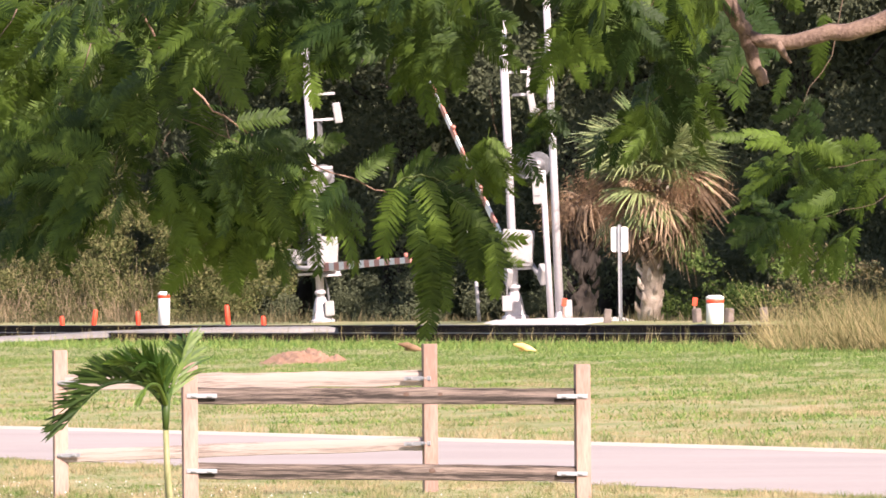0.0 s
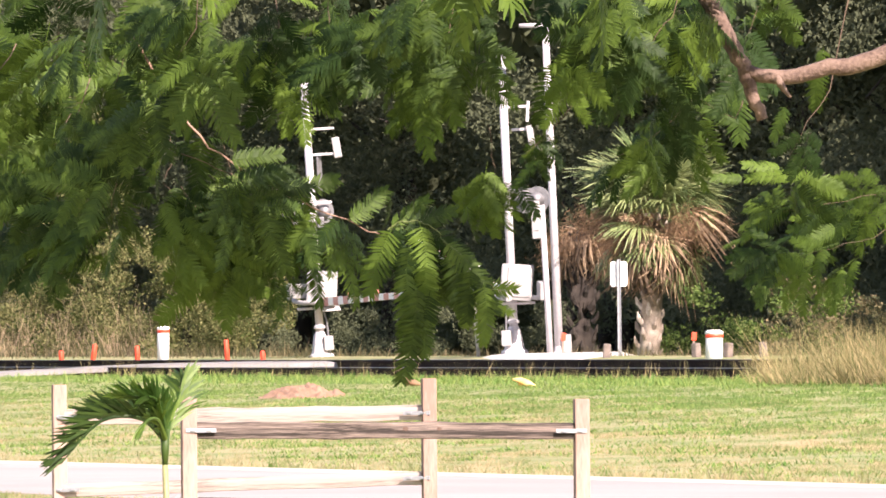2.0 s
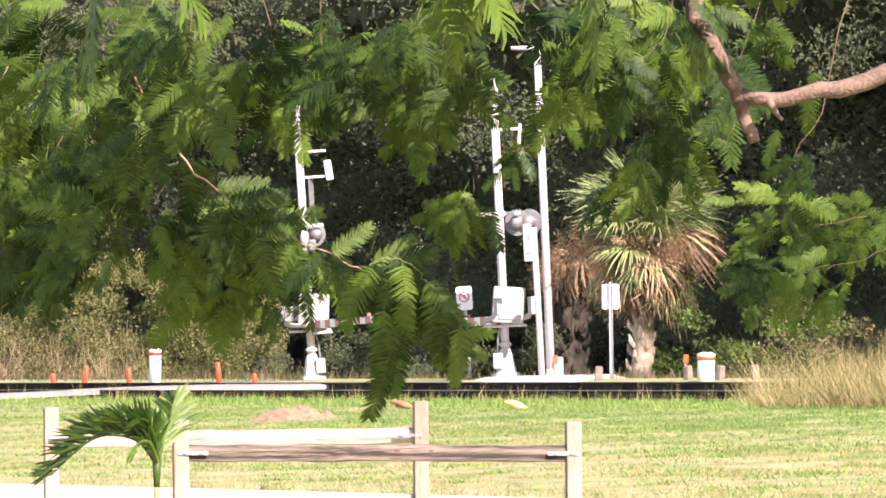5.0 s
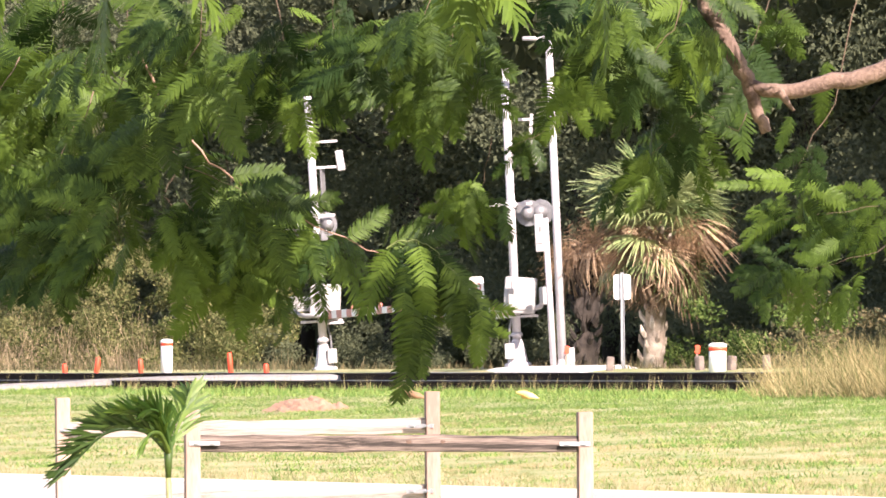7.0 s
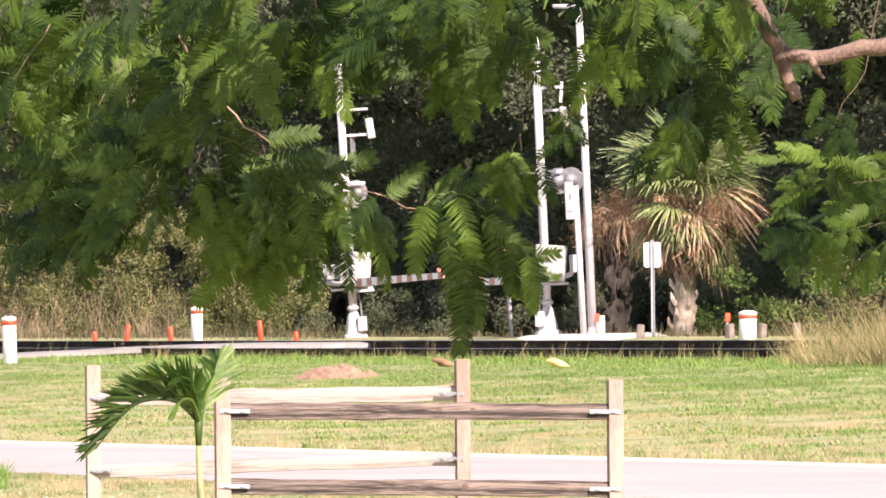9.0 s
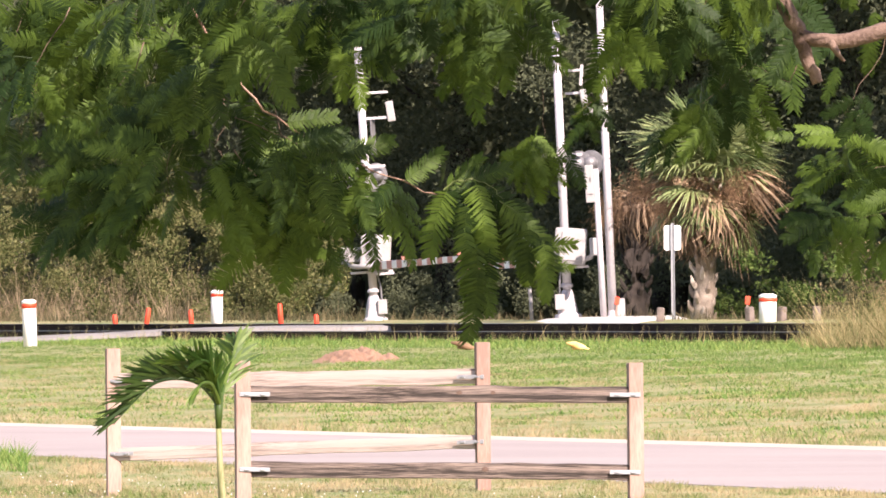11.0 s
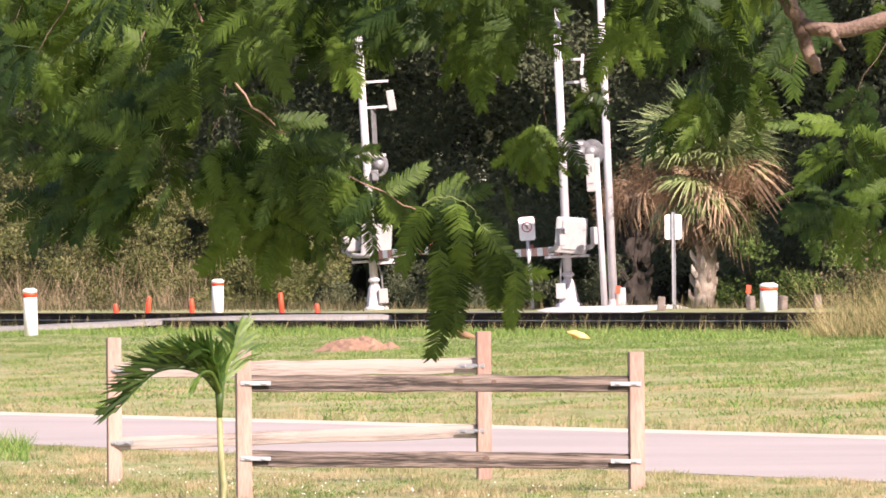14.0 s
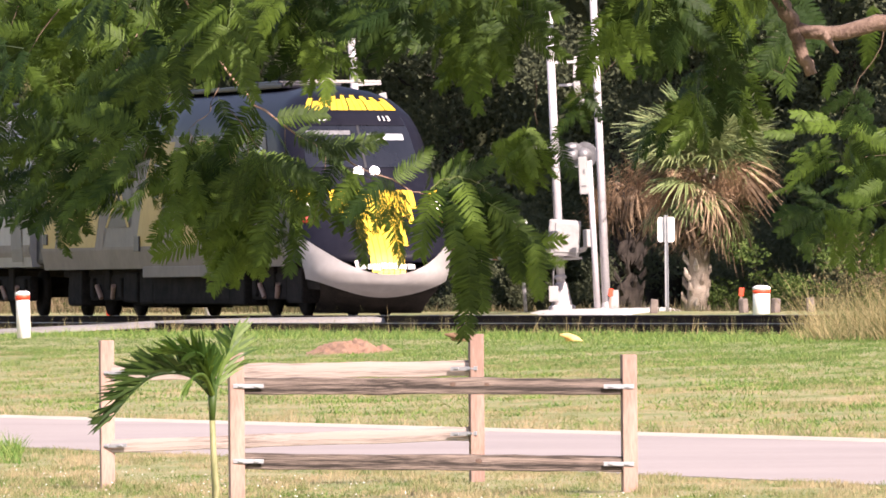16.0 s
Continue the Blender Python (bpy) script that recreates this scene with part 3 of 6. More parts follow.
def marker_post(x, y, r, high, tilt=0.0, band=0.8):
    """A white plastic marker with an orange band and cap."""
    g = ground_z(x, y)
    mk = thing("marker_post", "thick white plastic marker post with an orange band", "marker post", pose(x, y, g, 0, tilt, 0), group="white marker posts")
    part("tube", lathe(bmesh.new(), [(r, -0.15), (r, high), (r * 0.9, high + 0.015)], 22), M_WHITE, mk, "", True)
    part("band", lathe(bmesh.new(), [(r * 1.03, high * band), (r * 1.03, high * (band + 0.13))], 22), M_ORANGE, mk, "orange reflective band", True)
    part("cap", lathe(bmesh.new(), [(r * 1.05, high - 0.03), (r * 1.05, high + 0.02), (r * 0.6, high + 0.05)], 22), M_WHITE, mk, "pale cap", True)


def delineator(x, y, z, high, tilt):
    d = thing("delineator", "slim orange plastic delineator post at the rails", "delineator", pose(x, y, z, 0, tilt, 0), group="orange delineators")
    part("post", lathe(bmesh.new(), [(0.052, -0.1), (0.052, high * 0.6), (0.048, high - 0.03), (0.035, high)], 14), M_ORANGE, d, "", True)
    part("foot", lathe(bmesh.new(), [(0.09, -0.06), (0.09, 0.02), (0.07, 0.04)], 14), M_BLACK, d)


camera_pole()
road_sign("white road sign with a red ban ring on a leaning post", (1.797, 246.00, 1.299), (1.666, 246.00, 3.063), 0.31, 0.46, 1.60, True)
road_sign("road sign seen from its blank back on a steel post", (4.389, 238.00, 1.253), (4.368, 238.00, 3.119), 0.32, 0.47, 1.62, False)
for px_y, r, hh, tilt, band in (((-7.333, 227.37), 0.125, 0.80, -2, 0.86), ((-4.660, 265.52), 0.125, 0.66, 0, 0.86), ((5.848, 225.95), 0.155, 0.46, 0, 0.80)):
    marker_post(*px_y, r, hh, tilt, band)
for (x, y), hh, tilt in (((-6.906, 270.58), 0.32, -5), ((-6.205, 267.88), 0.46, 8), ((-5.168, 264.30), 0.40, -3), ((-3.202, 256.74), 0.52, -4), ((-2.458, 254.28), 0.28, -4)):
    delineator(x, y, ground_z(x, y), hh, tilt)


def survey_stake(x, y, high):
    st = thing("survey_stake", "thin survey stake with an orange painted top", "stake", pose(x, y, ground_z(x, y), 0, 4, 0), group="survey stakes")
    part("stake", boxes(((0.04, 0.04, high + 0.2), pose(0, 0, high / 2 - 0.1), 0.005)), M_POST, st)
    part("painted_top", boxes(((0.09, 0.07, 0.15), pose(0, 0, high), 0.01)), M_ORANGE, st, "orange painted top")


for x, y in ((3.361, 241.85), (5.603, 231.65)):
    survey_stake(x, y, 0.36)


def marker_blocks():
    """Short weathered concrete stubs behind the rails."""
    first = None
    for (x, y), h in (((4.081, 234.32), 0.26), ((5.606, 229.26), 0.26), ((6.134, 227.23), 0.24), ((6.718, 225.78), 0.30)):
        m = pose(x, y, ground_z(x, y) + 0.12, random.uniform(-4, 4), random.uniform(-6, 6), random.uniform(0, 60))
        if first is None:
            bm = boxes(((0.14, 0.13, 0.28), None, 0.03))
            first = part("concrete_stub", bm, mat("weathered_stub", (0.12, 0.095, 0.085), (0.22, 0.18, 0.16), 9, 0.9, bump=0.4))
            tagged(first, "short weathered concrete stub in the grass", "post", group="concrete stubs")
            first.matrix_basis = m
        else:
            copy_thing(first, m)


def dirt_mound():
    bm = bmesh.new()
    bmesh.ops.create_grid(bm, x_segments=44, y_segments=44, size=1)
    for v in bm.verts:
        r = math.hypot(v.co.x, v.co.y)
        z = max(0, 1 - r * r) * 0.21
        v.co.z = z * (0.85 + 0.5 * noise.noise(v.co * 3)) + (0.06 * noise.noise(v.co * 8) + 0.05 * noise.noise(v.co * 17)) * (z > 0) - 0.03
        v.co.x *= 0.68
        v.co.y *= 3.2
    ob = part("dirt_mound", bm, M_DIRT, None, "", True)
    x, y = (-1.200, 187.15)
    ob.matrix_basis = pose(x, y, ground_z(x, y))
    tagged(ob, "low mound of bare reddish dirt in the grass", "dirt mound")


def dead_leaf():
    """Dry curled palm sheaths lying in the grass."""
    for (x, y), name, label, material, size in (((2.070, 190.46), "fallen_sheath", "dry yellow-orange palm sheath lying in grass", mat("ochre_sheath", (0.62, 0.33, 0.08), (0.80, 0.58, 0.26), 9, 0.7), 0.13),
                                                ((0.369, 197.00), "dead_branch", "dark dead branch lying in grass", mat("dead_brown_sheath", (0.10, 0.06, 0.03), (0.24, 0.14, 0.08), 9, 0.8), 0.15)):
        bm = bmesh.new()
        pts = [(-size * 1.3, 0, 0.11), (-size * 0.4, 0, 0.09), (size * 0.5, 0, 0.04), (size * 1.5, 0, 0.0)]
        tube(bm, pts, [0.012, 0.05, 0.055, 0.008], 8)
        tube(bm, [(-size * 0.6, 0.05, 0.03), (size * 0.3, 0.03, 0.02), (size * 1.2, 0, 0.02)], [0.02, 0.045, 0.01], 7)
        ob = part(name, bm, material, None, "", True)
        ob.matrix_basis = pose(x, y, ground_z(x, y) + 0.01)
        tagged(ob, label, "debris")


marker_blocks()
dirt_mound()
dead_leaf()


# ---------------------------------------------------------------- the train
HALF = [(0.30, 1.20), (0.7, 1.38), (1.3, 1.49), (2.2, 1.50), (3.0, 1.47), (3.5, 1.40), (3.85, 1.26), (4.1, 1.02), (4.28, 0.70), (4.38, 0.25), (4.40, 0.0)]
TIP = [(0.10, -1.05), (0.22, -0.75), (0.42, -0.30), (0.60, -0.06), (0.8, 0.0), (1.2, -0.22), (1.8, -0.80), (2.3, -1.32), (2.7, -1.75), (3.2, -2.15), (3.7, -2.60), (4.0, -2.95), (4.2, -3.35), (4.33, -3.85), (4.40, -4.35)]


def blend(table, z):
    for (z0, a), (z1, b) in zip(table, table[1:]):
        if z <= z1:
            return a + (b - a) * max(0.0, z - z0) / (z1 - z0)
    return table[-1][1]


def nose(z, v, out=0.0):
    """A point of the rounded cab front: z metres up, v from -1 to 1 across, out metres proud of the skin."""
    k = 2.4
    deep = 1.25 - 0.1 * z
    x = blend(TIP, z) - deep * (1 - (1 - min(1, abs(v)) ** k) ** (1 / k))
    y = blend(HALF, z) * v
    n = Vector((1.0, 0.55 * v * abs(v), 0.35)).normalized()
    return Vector((x, y, z)) + n * out


def nose_patch(name, lo, hi, v0, v1, material, parent, out=0.012, nv=8, nz=8, label=""):
    """A panel on the cab front between the heights lo(v) and hi(v)."""
    bm = bmesh.new()
    g = []
    for i in range(nv + 1):
        v = v0 + (v1 - v0) * i / nv
        a, b = (lo(v) if callable(lo) else lo), (hi(v) if callable(hi) else hi)
        g.append([bm.verts.new(nose(a + (b - a) * j / nz, v, out)) for j in range(nz + 1)])
    for i in range(nv):
        for j in range(nz):
            bm.faces.new((g[i][j], g[i + 1][j], g[i + 1][j + 1], g[i][j + 1]))
    return part(name, bm, material, parent, label, True)


def side_patch(name, quad, material, parent, y_sign=-1, out=0.012, label=""):
    """A panel on the body side; quad: four (x, z) corners."""
    bm = bmesh.new()
    n = 8
    g = []
    (xa, za), (xb, zb), (xc, zc), (xd, zd) = quad
    for i in range(2):
        row = []
        for j in range(n + 1):
            t = j / n
            x = (xa + (xd - xa) * t) if i == 0 else (xb + (xc - xb) * t)
            z = (za + (zd - za) * t) if i == 0 else (zb + (zc - zb) * t)
            row.append(bm.verts.new((x, y_sign * (blend(HALF, z) + out), z + out * 0.3)))
        g.append(row)
    for j in range(n):
        bm.faces.new((g[0][j], g[1][j], g[1][j + 1], g[0][j + 1]))
    return part(name, bm, material, parent, label)


M_DAMPER = mat("rusty_damper", (0.30, 0.18, 0.13), (0.42, 0.28, 0.22), 8, 0.7)


def bogie(parent, x):
    """A two-axle truck: side frames, springs, dampers and wheels."""
    b = part("bogie", boxes(((3.3, 0.18, 0.52), pose(x, -1.04, 0.56), 0.06), ((3.1, 0.18, 0.44), pose(x, 1.04, 0.60), 0.06), ((0.7, 2.0, 0.3), pose(x, 0, 0.66), 0.05),
                            ((0.5, 0.22, 0.5), pose(x, -1.06, 0.75), 0.05), ((0.3, 0.2, 0.4), pose(x - 1.25, -1.1, 0.56), 0.05), ((0.3, 0.2, 0.4), pose(x + 1.25, -1.1, 0.56), 0.05)),
             M_UNDER, parent, "grimy truck frame")
    for dx in (-1.25, 1.25):
        bm = bmesh.new()
        for y in (-0.76, 0.76):
            lathe(bm, [(0.30, -0.07), (0.49, -0.07), (0.47, 0.06), (0.30, 0.06)], 28, pose(x + dx, y, 0.47, 90, 0, 0))
        rod(bm, (x + dx, -0.75, 0.47), (x + dx, 0.75, 0.47), 0.09, 0.09, 12)
        part("wheelset", bm, M_UNDER, b, "steel wheels on one axle", True)
    for sgn in (-1, 1):
        bm = rod(bmesh.new(), (x + sgn * 0.5, -1.16, 0.35), (x + sgn * 0.74, -1.2, 0.60), 0.05, 0.05, 8)
        part("damper", bm, M_DAMPER, b, "rusty pinkish damper")


def locomotive():
    loco = thing("locomotive", "streamlined diesel locomotive in navy, pale grey and yellow stripes", "locomotive")
    long = 22.8
    # shell: a pile of plan outlines, each running round the nose
    bm = bmesh.new()
    zs = [1.0, 1.15, 1.3, 1.6, 1.9, 2.2, 2.5, 2.8, 3.1, 3.4, 3.6, 3.8, 3.95, 4.1, 4.2, 4.28, 4.34, 4.38, 4.40]
    vs = [math.sin(radians(a)) for a in range(-90, 91, 9)]
    rings = []
    for z in zs:
        ring = [bm.verts.new((-long, -blend(HALF, z), z)), bm.verts.new((-long * 0.5, -blend(HALF, z), z))]
        ring += [bm.verts.new(nose(z, v)) for v in vs]
        ring += [bm.verts.new((-long * 0.5, blend(HALF, z), z)), bm.verts.new((-long, blend(HALF, z), z))]
        rings.append(ring)
    for a, b in zip(rings, rings[1:]):
        for i in range(len(a)):
            j = (i + 1) % len(a)
            bm.faces.new((a[i], a[j], b[j], b[i]))
    bm.faces.new(rings[0][::-1])
    bmesh.ops.remove_doubles(bm, verts=bm.verts, dist=0.0005)
    body = part("body", bm, M_NAVY, loco, "navy streamlined body shell", True)
    # pale flanks with raking yellow panels whose shade is in the colour
    side_patch("flank", [(-long, 0.99), (-1.9, 0.99), (-4.0, 3.45), (-long, 3.62)], M_TGREY, body, label="pale grey flank")
    for x0, x1, rake, material in ((-22.7, -21.6, 0.9, M_SHADEYEL), (-21.4, -18.0, 1.3, M_SHADEYEL), (-17.8, -17.3, 1.3, M_TAUPE), (-14.4, -12.6, 1.3, M_SHADEYEL), (-12.2, -11.7, 1.2, M_TAUPE),
                                   (-10.6, -9.2, 1.2, M_SHADEYEL), (-8.8, -8.3, 1.1, M_TAUPE), (-7.4, -6.9, 1.0, M_SHADEYEL)):
        side_patch("flank_stripe", [(x0, 1.36), (x1, 1.36), (x1 + rake, 3.40), (x0 + rake, 3.40)], material, body, out=0.02,
                   label="raking yellow panel, dulled for shade" if material is M_SHADEYEL else "raking taupe panel")
    side_patch("grille", [(-17.0, 1.75), (-14.9, 1.75), (-14.5, 3.25), (-16.6, 3.25)], M_BLACK, body, out=0.028, label="dark intake opening")
    for q in (((-17.0, 1.75), (-16.8, 1.75), (-14.5, 3.25), (-14.7, 3.25)), ((-15.1, 1.75), (-14.9, 1.75), (-16.4, 3.25), (-16.6, 3.25))):
        side_patch("grille_brace", q, M_SHADEYEL, body, out=0.036, label="diagonal brace over the intake")
    for x0 in (-12.9, -9.6):
        side_patch("louvre", [(x0, 2.3), (x0 + 0.5, 2.3), (x0 + 0.55, 3.0), (x0 + 0.05, 3.0)], M_DARKGREY, body, out=0.028, label="dark intake louvre")
    side_patch("sill_band", [(-long, 0.92), (-2.3, 0.92), (-2.3, 1.36), (-long, 1.36)], M_TAUPE, body, out=0.03, label="taupe sill band")
    side_patch("cab_door", [(-5.9, 1.15), (-5.1, 1.15), (-5.2, 3.1), (-6.0, 3.1)], M_NAVY, body, out=0.03, label="dark cab side door")
    side_patch("side_window", [(-4.6, 2.55), (-3.7, 2.55), (-4.0, 3.2), (-4.75, 3.2)], M_GLASS, body, out=0.034, label="dark cab side window")
    part("filler_recess", boxes(((0.42, 0.03, 0.30), pose(-14.2, -1.54, 1.42), 0.01), ((0.3, 0.03, 0.30), pose(-5.4, -1.54, 1.42), 0.01)), M_BLACK, body)
    part("tail_lamp_box", boxes(((0.35, 0.06, 0.22), pose(-long + 0.4, -1.52, 1.55), 0.02)), M_BLACK, body)
    # roof line
    part("roof_rail", boxes(((12.0, 1.2, 0.10), pose(-12.0, 0, 4.42), 0.03), ((2.2, 0.9, 0.16), pose(-8.0, 0, 4.46), 0.04)), M_NAVY, body, "low roof hatches")
    part("horn_beam", boxes(((0.06, 1.5, 0.06), pose(-3.6, 0, 4.46), 0.01), ((0.25, 0.12, 0.08), pose(-3.5, 0.3, 4.48), 0.02), ((0.25, 0.12, 0.08), pose(-3.5, -0.3, 4.48), 0.02)), M_SILVERP, body)
    # front: windscreen, lamps, stripes, bumper
    nose_patch("windscreen", 2.80, 3.80, -0.74, 0.74, M_GLASS, body, 0.014, 16, 8, "dark wraparound windscreen")
    nose_patch("pillar", 2.78, 3.84, -0.015, 0.015, M_BLACK, body, 0.024, 2, 6)
    nose_patch("header_panel", 3.60, 3.86, -0.72, 0.72, M_NAVY, body, 0.028, 12, 3)
    nose_patch("sun_blind", 3.32, 3.44, 0.12, 0.62, M_BLIND, body, 0.026, 6, 2, "pale sun blind")
    nose_patch("sun_blind", 3.42, 3.50, -0.70, -0.12, M_DARKGREY, body, 0.026, 6, 2)
    for k in range(15):
        v = -0.70 + 0.1 * k
        top = 4.20 - 0.10 * abs(v) - (0.07 if k % 2 else 0.0)
        nose_patch("roof_stripe", 3.90, top, v - 0.045, v + (0.047 if k % 3 else 0.03), M_YELLOW, body, 0.016, 2, 4, "yellow stripe over the windscreen")
    drop = [2.02, 1.80, 1.92, 1.42, 0.80, 0.74, 0.72, 0.72, 0.73, 0.76, 1.30, 1.86, 1.72, 2.02]
    for k, lo in enumerate(drop):
        v = -0.55 + 1.10 * (k + 0.5) / len(drop)
        nose_patch("nose_stripe", lo, 2.36, v - 0.038, v + 0.033, M_YELLOW, body, 0.016, 2, 10, "yellow stripe down the nose")
    for sgn in (-1, 1):
        nose_patch("side_flash", lambda v: 2.28 - 0.9 * (abs(v) - 0.75) ** 1 * (abs(v) < 0.86) - 0.1 * (abs(v) >= 0.86), lambda v: 2.38 - 0.45 * (0.97 - abs(v)), sgn * 0.76, sgn * 0.96, M_YELLOW, body, 0.018, 6, 3, "curled yellow flash")
        p = nose(2.72, sgn * 0.105, 0.03)
        lamp = part("headlight", lathe(bmesh.new(), [(0.095, -0.02), (0.095, 0.012), (0.07, 0.03)], 18, Matrix.Translation(p) @ pose(0, 0, 0, 0, 72, 0)), M_HEAD, body, "lit round headlight", True)
        p = nose(2.05, sgn * 0.86, 0.03)
        part("marker_lamp", lathe(bmesh.new(), [(0.10, -0.02), (0.10, 0.012), (0.06, 0.03)], 16, Matrix.Translation(p) @ pose(0, 0, 0, 0, 72, sgn * 40)), M_SIDELAMP, body, "lit ditch lamp", True)
        p = nose(1.80, sgn * 0.88, 0.03)
        part("tail_lamp", lathe(bmesh.new(), [(0.07, -0.02), (0.07, 0.012), (0.04, 0.03)], 14, Matrix.Translation(p) @ pose(0, 0, 0, 0, 72, sgn * 40)), M_RED, body, "unlit red lamp", True)
    nose_patch("bumper", lambda v: 0.32 + 0.36 * v * v, lambda v: 0.76 + 0.80 * abs(v) ** 2.3, -0.995, 0.995, M_SILVERP, loco, 0.03, 28, 8, "pale upswept bumper")
    part("bumper_core", boxes(((1.9, 2.3, 0.55), pose(-1.75, 0, 0.75), 0.1)), M_UNDER, loco)
    nose_patch("pilot", 0.06, lambda v: 0.34 + 0.36 * v * v, -0.9, 0.9, M_UNDER, loco, -0.06, 16, 4, "dark pilot under the bumper")
    # wordmark as plain bars, and the cab number
    for v0, v1, z0, z1 in ((-0.44, -0.40, 0.86, 1.02), (-0.39, -0.31, 0.86, 0.95), (-0.29, -0.24, 0.86, 0.95), (-0.22, -0.12, 0.84, 0.95), (-0.10, -0.02, 0.86, 0.97), (0.0, 0.12, 0.86, 0.97),
                           (0.14, 0.24, 0.86, 0.95), (0.26, 0.36, 0.86, 0.95)):
        nose_patch("wordmark_bar", z0, z1, v0, v1, M_WHITE, body, 0.034, 2, 2, "white wordmark strokes")
    for side_v in (0.42, -0.52):
        txt = bpy.data.curves.new("number", "FONT")
        txt.body, txt.size, txt.align_x, txt.align_y, txt.extrude = "113", 0.19, "CENTER", "CENTER", 0.004
        tmp = bpy.data.objects.new("number", txt)
        me = bpy.data.meshes.new_from_object(tmp)
        bpy.data.objects.remove(tmp)
        me.materials.append(M_WHITE)
        num = new("cab_number", me)
        num.parent = body
        p = nose(3.72, side_v, 0.05)
        ex = (nose(3.72, side_v + 0.05) - nose(3.72, side_v - 0.05)).normalized()
        up = (nose(3.80, side_v) - nose(3.64, side_v)).normalized()
        num.matrix_basis = Matrix.Translation(p) @ Matrix((ex, up, ex.cross(up))).transposed().to_4x4()
    bogie(loco, -4.6)
    bogie(loco, -18.4)
    for k, x in enumerate((-7.0, -14.6, -16.0, -20.9, -2.4)):
        part("equipment_box", boxes(((1.2, 2.5, 0.72 - 0.06 * (k % 3)), pose(x, 0, 0.56), 0.05)), M_UNDER, loco, "dark underfloor equipment box")
    part("fuel_tank", boxes(((6.6, 2.5, 0.72), pose(-10.8, 0, 0.57), 0.12)), M_UNDER, loco, "dark fuel tank")
    part("tank_skirt", boxes(((6.0, 0.05, 0.22), pose(-11.0, -1.44, 0.86), 0.015)), M_TAUPE, loco, "taupe skirt panel")
    for x in (-4.6, -18.4):
        part("brake_gear", boxes(((3.6, 1.5, 0.56), pose(x, 0.3, 0.44), 0.05)), M_UNDER, loco, "grimy brake gear between the wheels")
    for x, w in ((-7.1, 1.5), (-15.2, 2.6), (-21.3, 1.9)):
        part("air_reservoir", boxes(((w, 2.2, 0.52), pose(x, 0, 0.45), 0.1)), M_UNDER, loco, "dark underfloor reservoir")
    part("underframe", boxes(((long - 1.6, 2.2, 0.28), pose(-long / 2 - 0.6, 0, 0.92), 0.03)), M_UNDER, loco)
    part("coupler", boxes(((0.9, 0.5, 0.4), pose(-long - 0.3, 0, 0.9), 0.06)), M_UNDER, loco)
    return loco


def coach():
    c = thing("passenger_coach", "silver-grey passenger coach with a dark window band", "coach")
    long = 25.5
    bm = bmesh.new()
    zs = [1.0, 1.3, 2.2, 3.0, 3.5, 3.85, 4.1, 4.28, 4.38]
    a = [bm.verts.new((0, -blend(HALF, z), z)) for z in zs] + [bm.verts.new((0, blend(HALF, z), z)) for z in zs[::-1]]
    b = [bm.verts.new((-long, v.co.y, v.co.z)) for v in a]
    for i in range(len(a)):
        j = (i + 1) % len(a)
        bm.faces.new((a[i], a[j], b[j], b[i]))
    bm.faces.new(a[::-1]), bm.faces.new(b)
    body = part("body", bm, M_SILVERP, c, "silver-grey coach body")
    side_patch("window_band", [(-long + 1.5, 2.15), (-2.2, 2.15), (-2.2, 3.2), (-long + 1.5, 3.2)], M_GLASS, body, label="long dark window band")
    side_patch("waist_stripe", [(-long, 1.2), (-0.02, 1.2), (-0.02, 1.45), (-long, 1.45)], M_TAUPE, body)
    side_patch("door", [(-1.7, 1.1), (-0.7, 1.1), (-0.7, 3.2), (-1.7, 3.2)], M_TGREY, body, out=0.02)
    part("roof_cap", boxes(((long - 1, 1.6, 0.1), pose(-long / 2, 0, 4.40), 0.04)), M_NAVY, body)
    part("gangway", boxes(((1.0, 2.7, 3.1), pose(0.35, 0, 2.6), 0.1)), M_BLACK, c, "black gangway bellows")
    bogie(c, -3.2)
    bogie(c, -long + 3.2)
    part("underframe_box", boxes(((10, 2.4, 0.5), pose(-long / 2, 0, 0.75), 0.06)), M_UNDER, c)
    return c


loco = locomotive()
first_coach = coach()
second_coach = copy_thing(first_coach, pose(0, 0, 0))


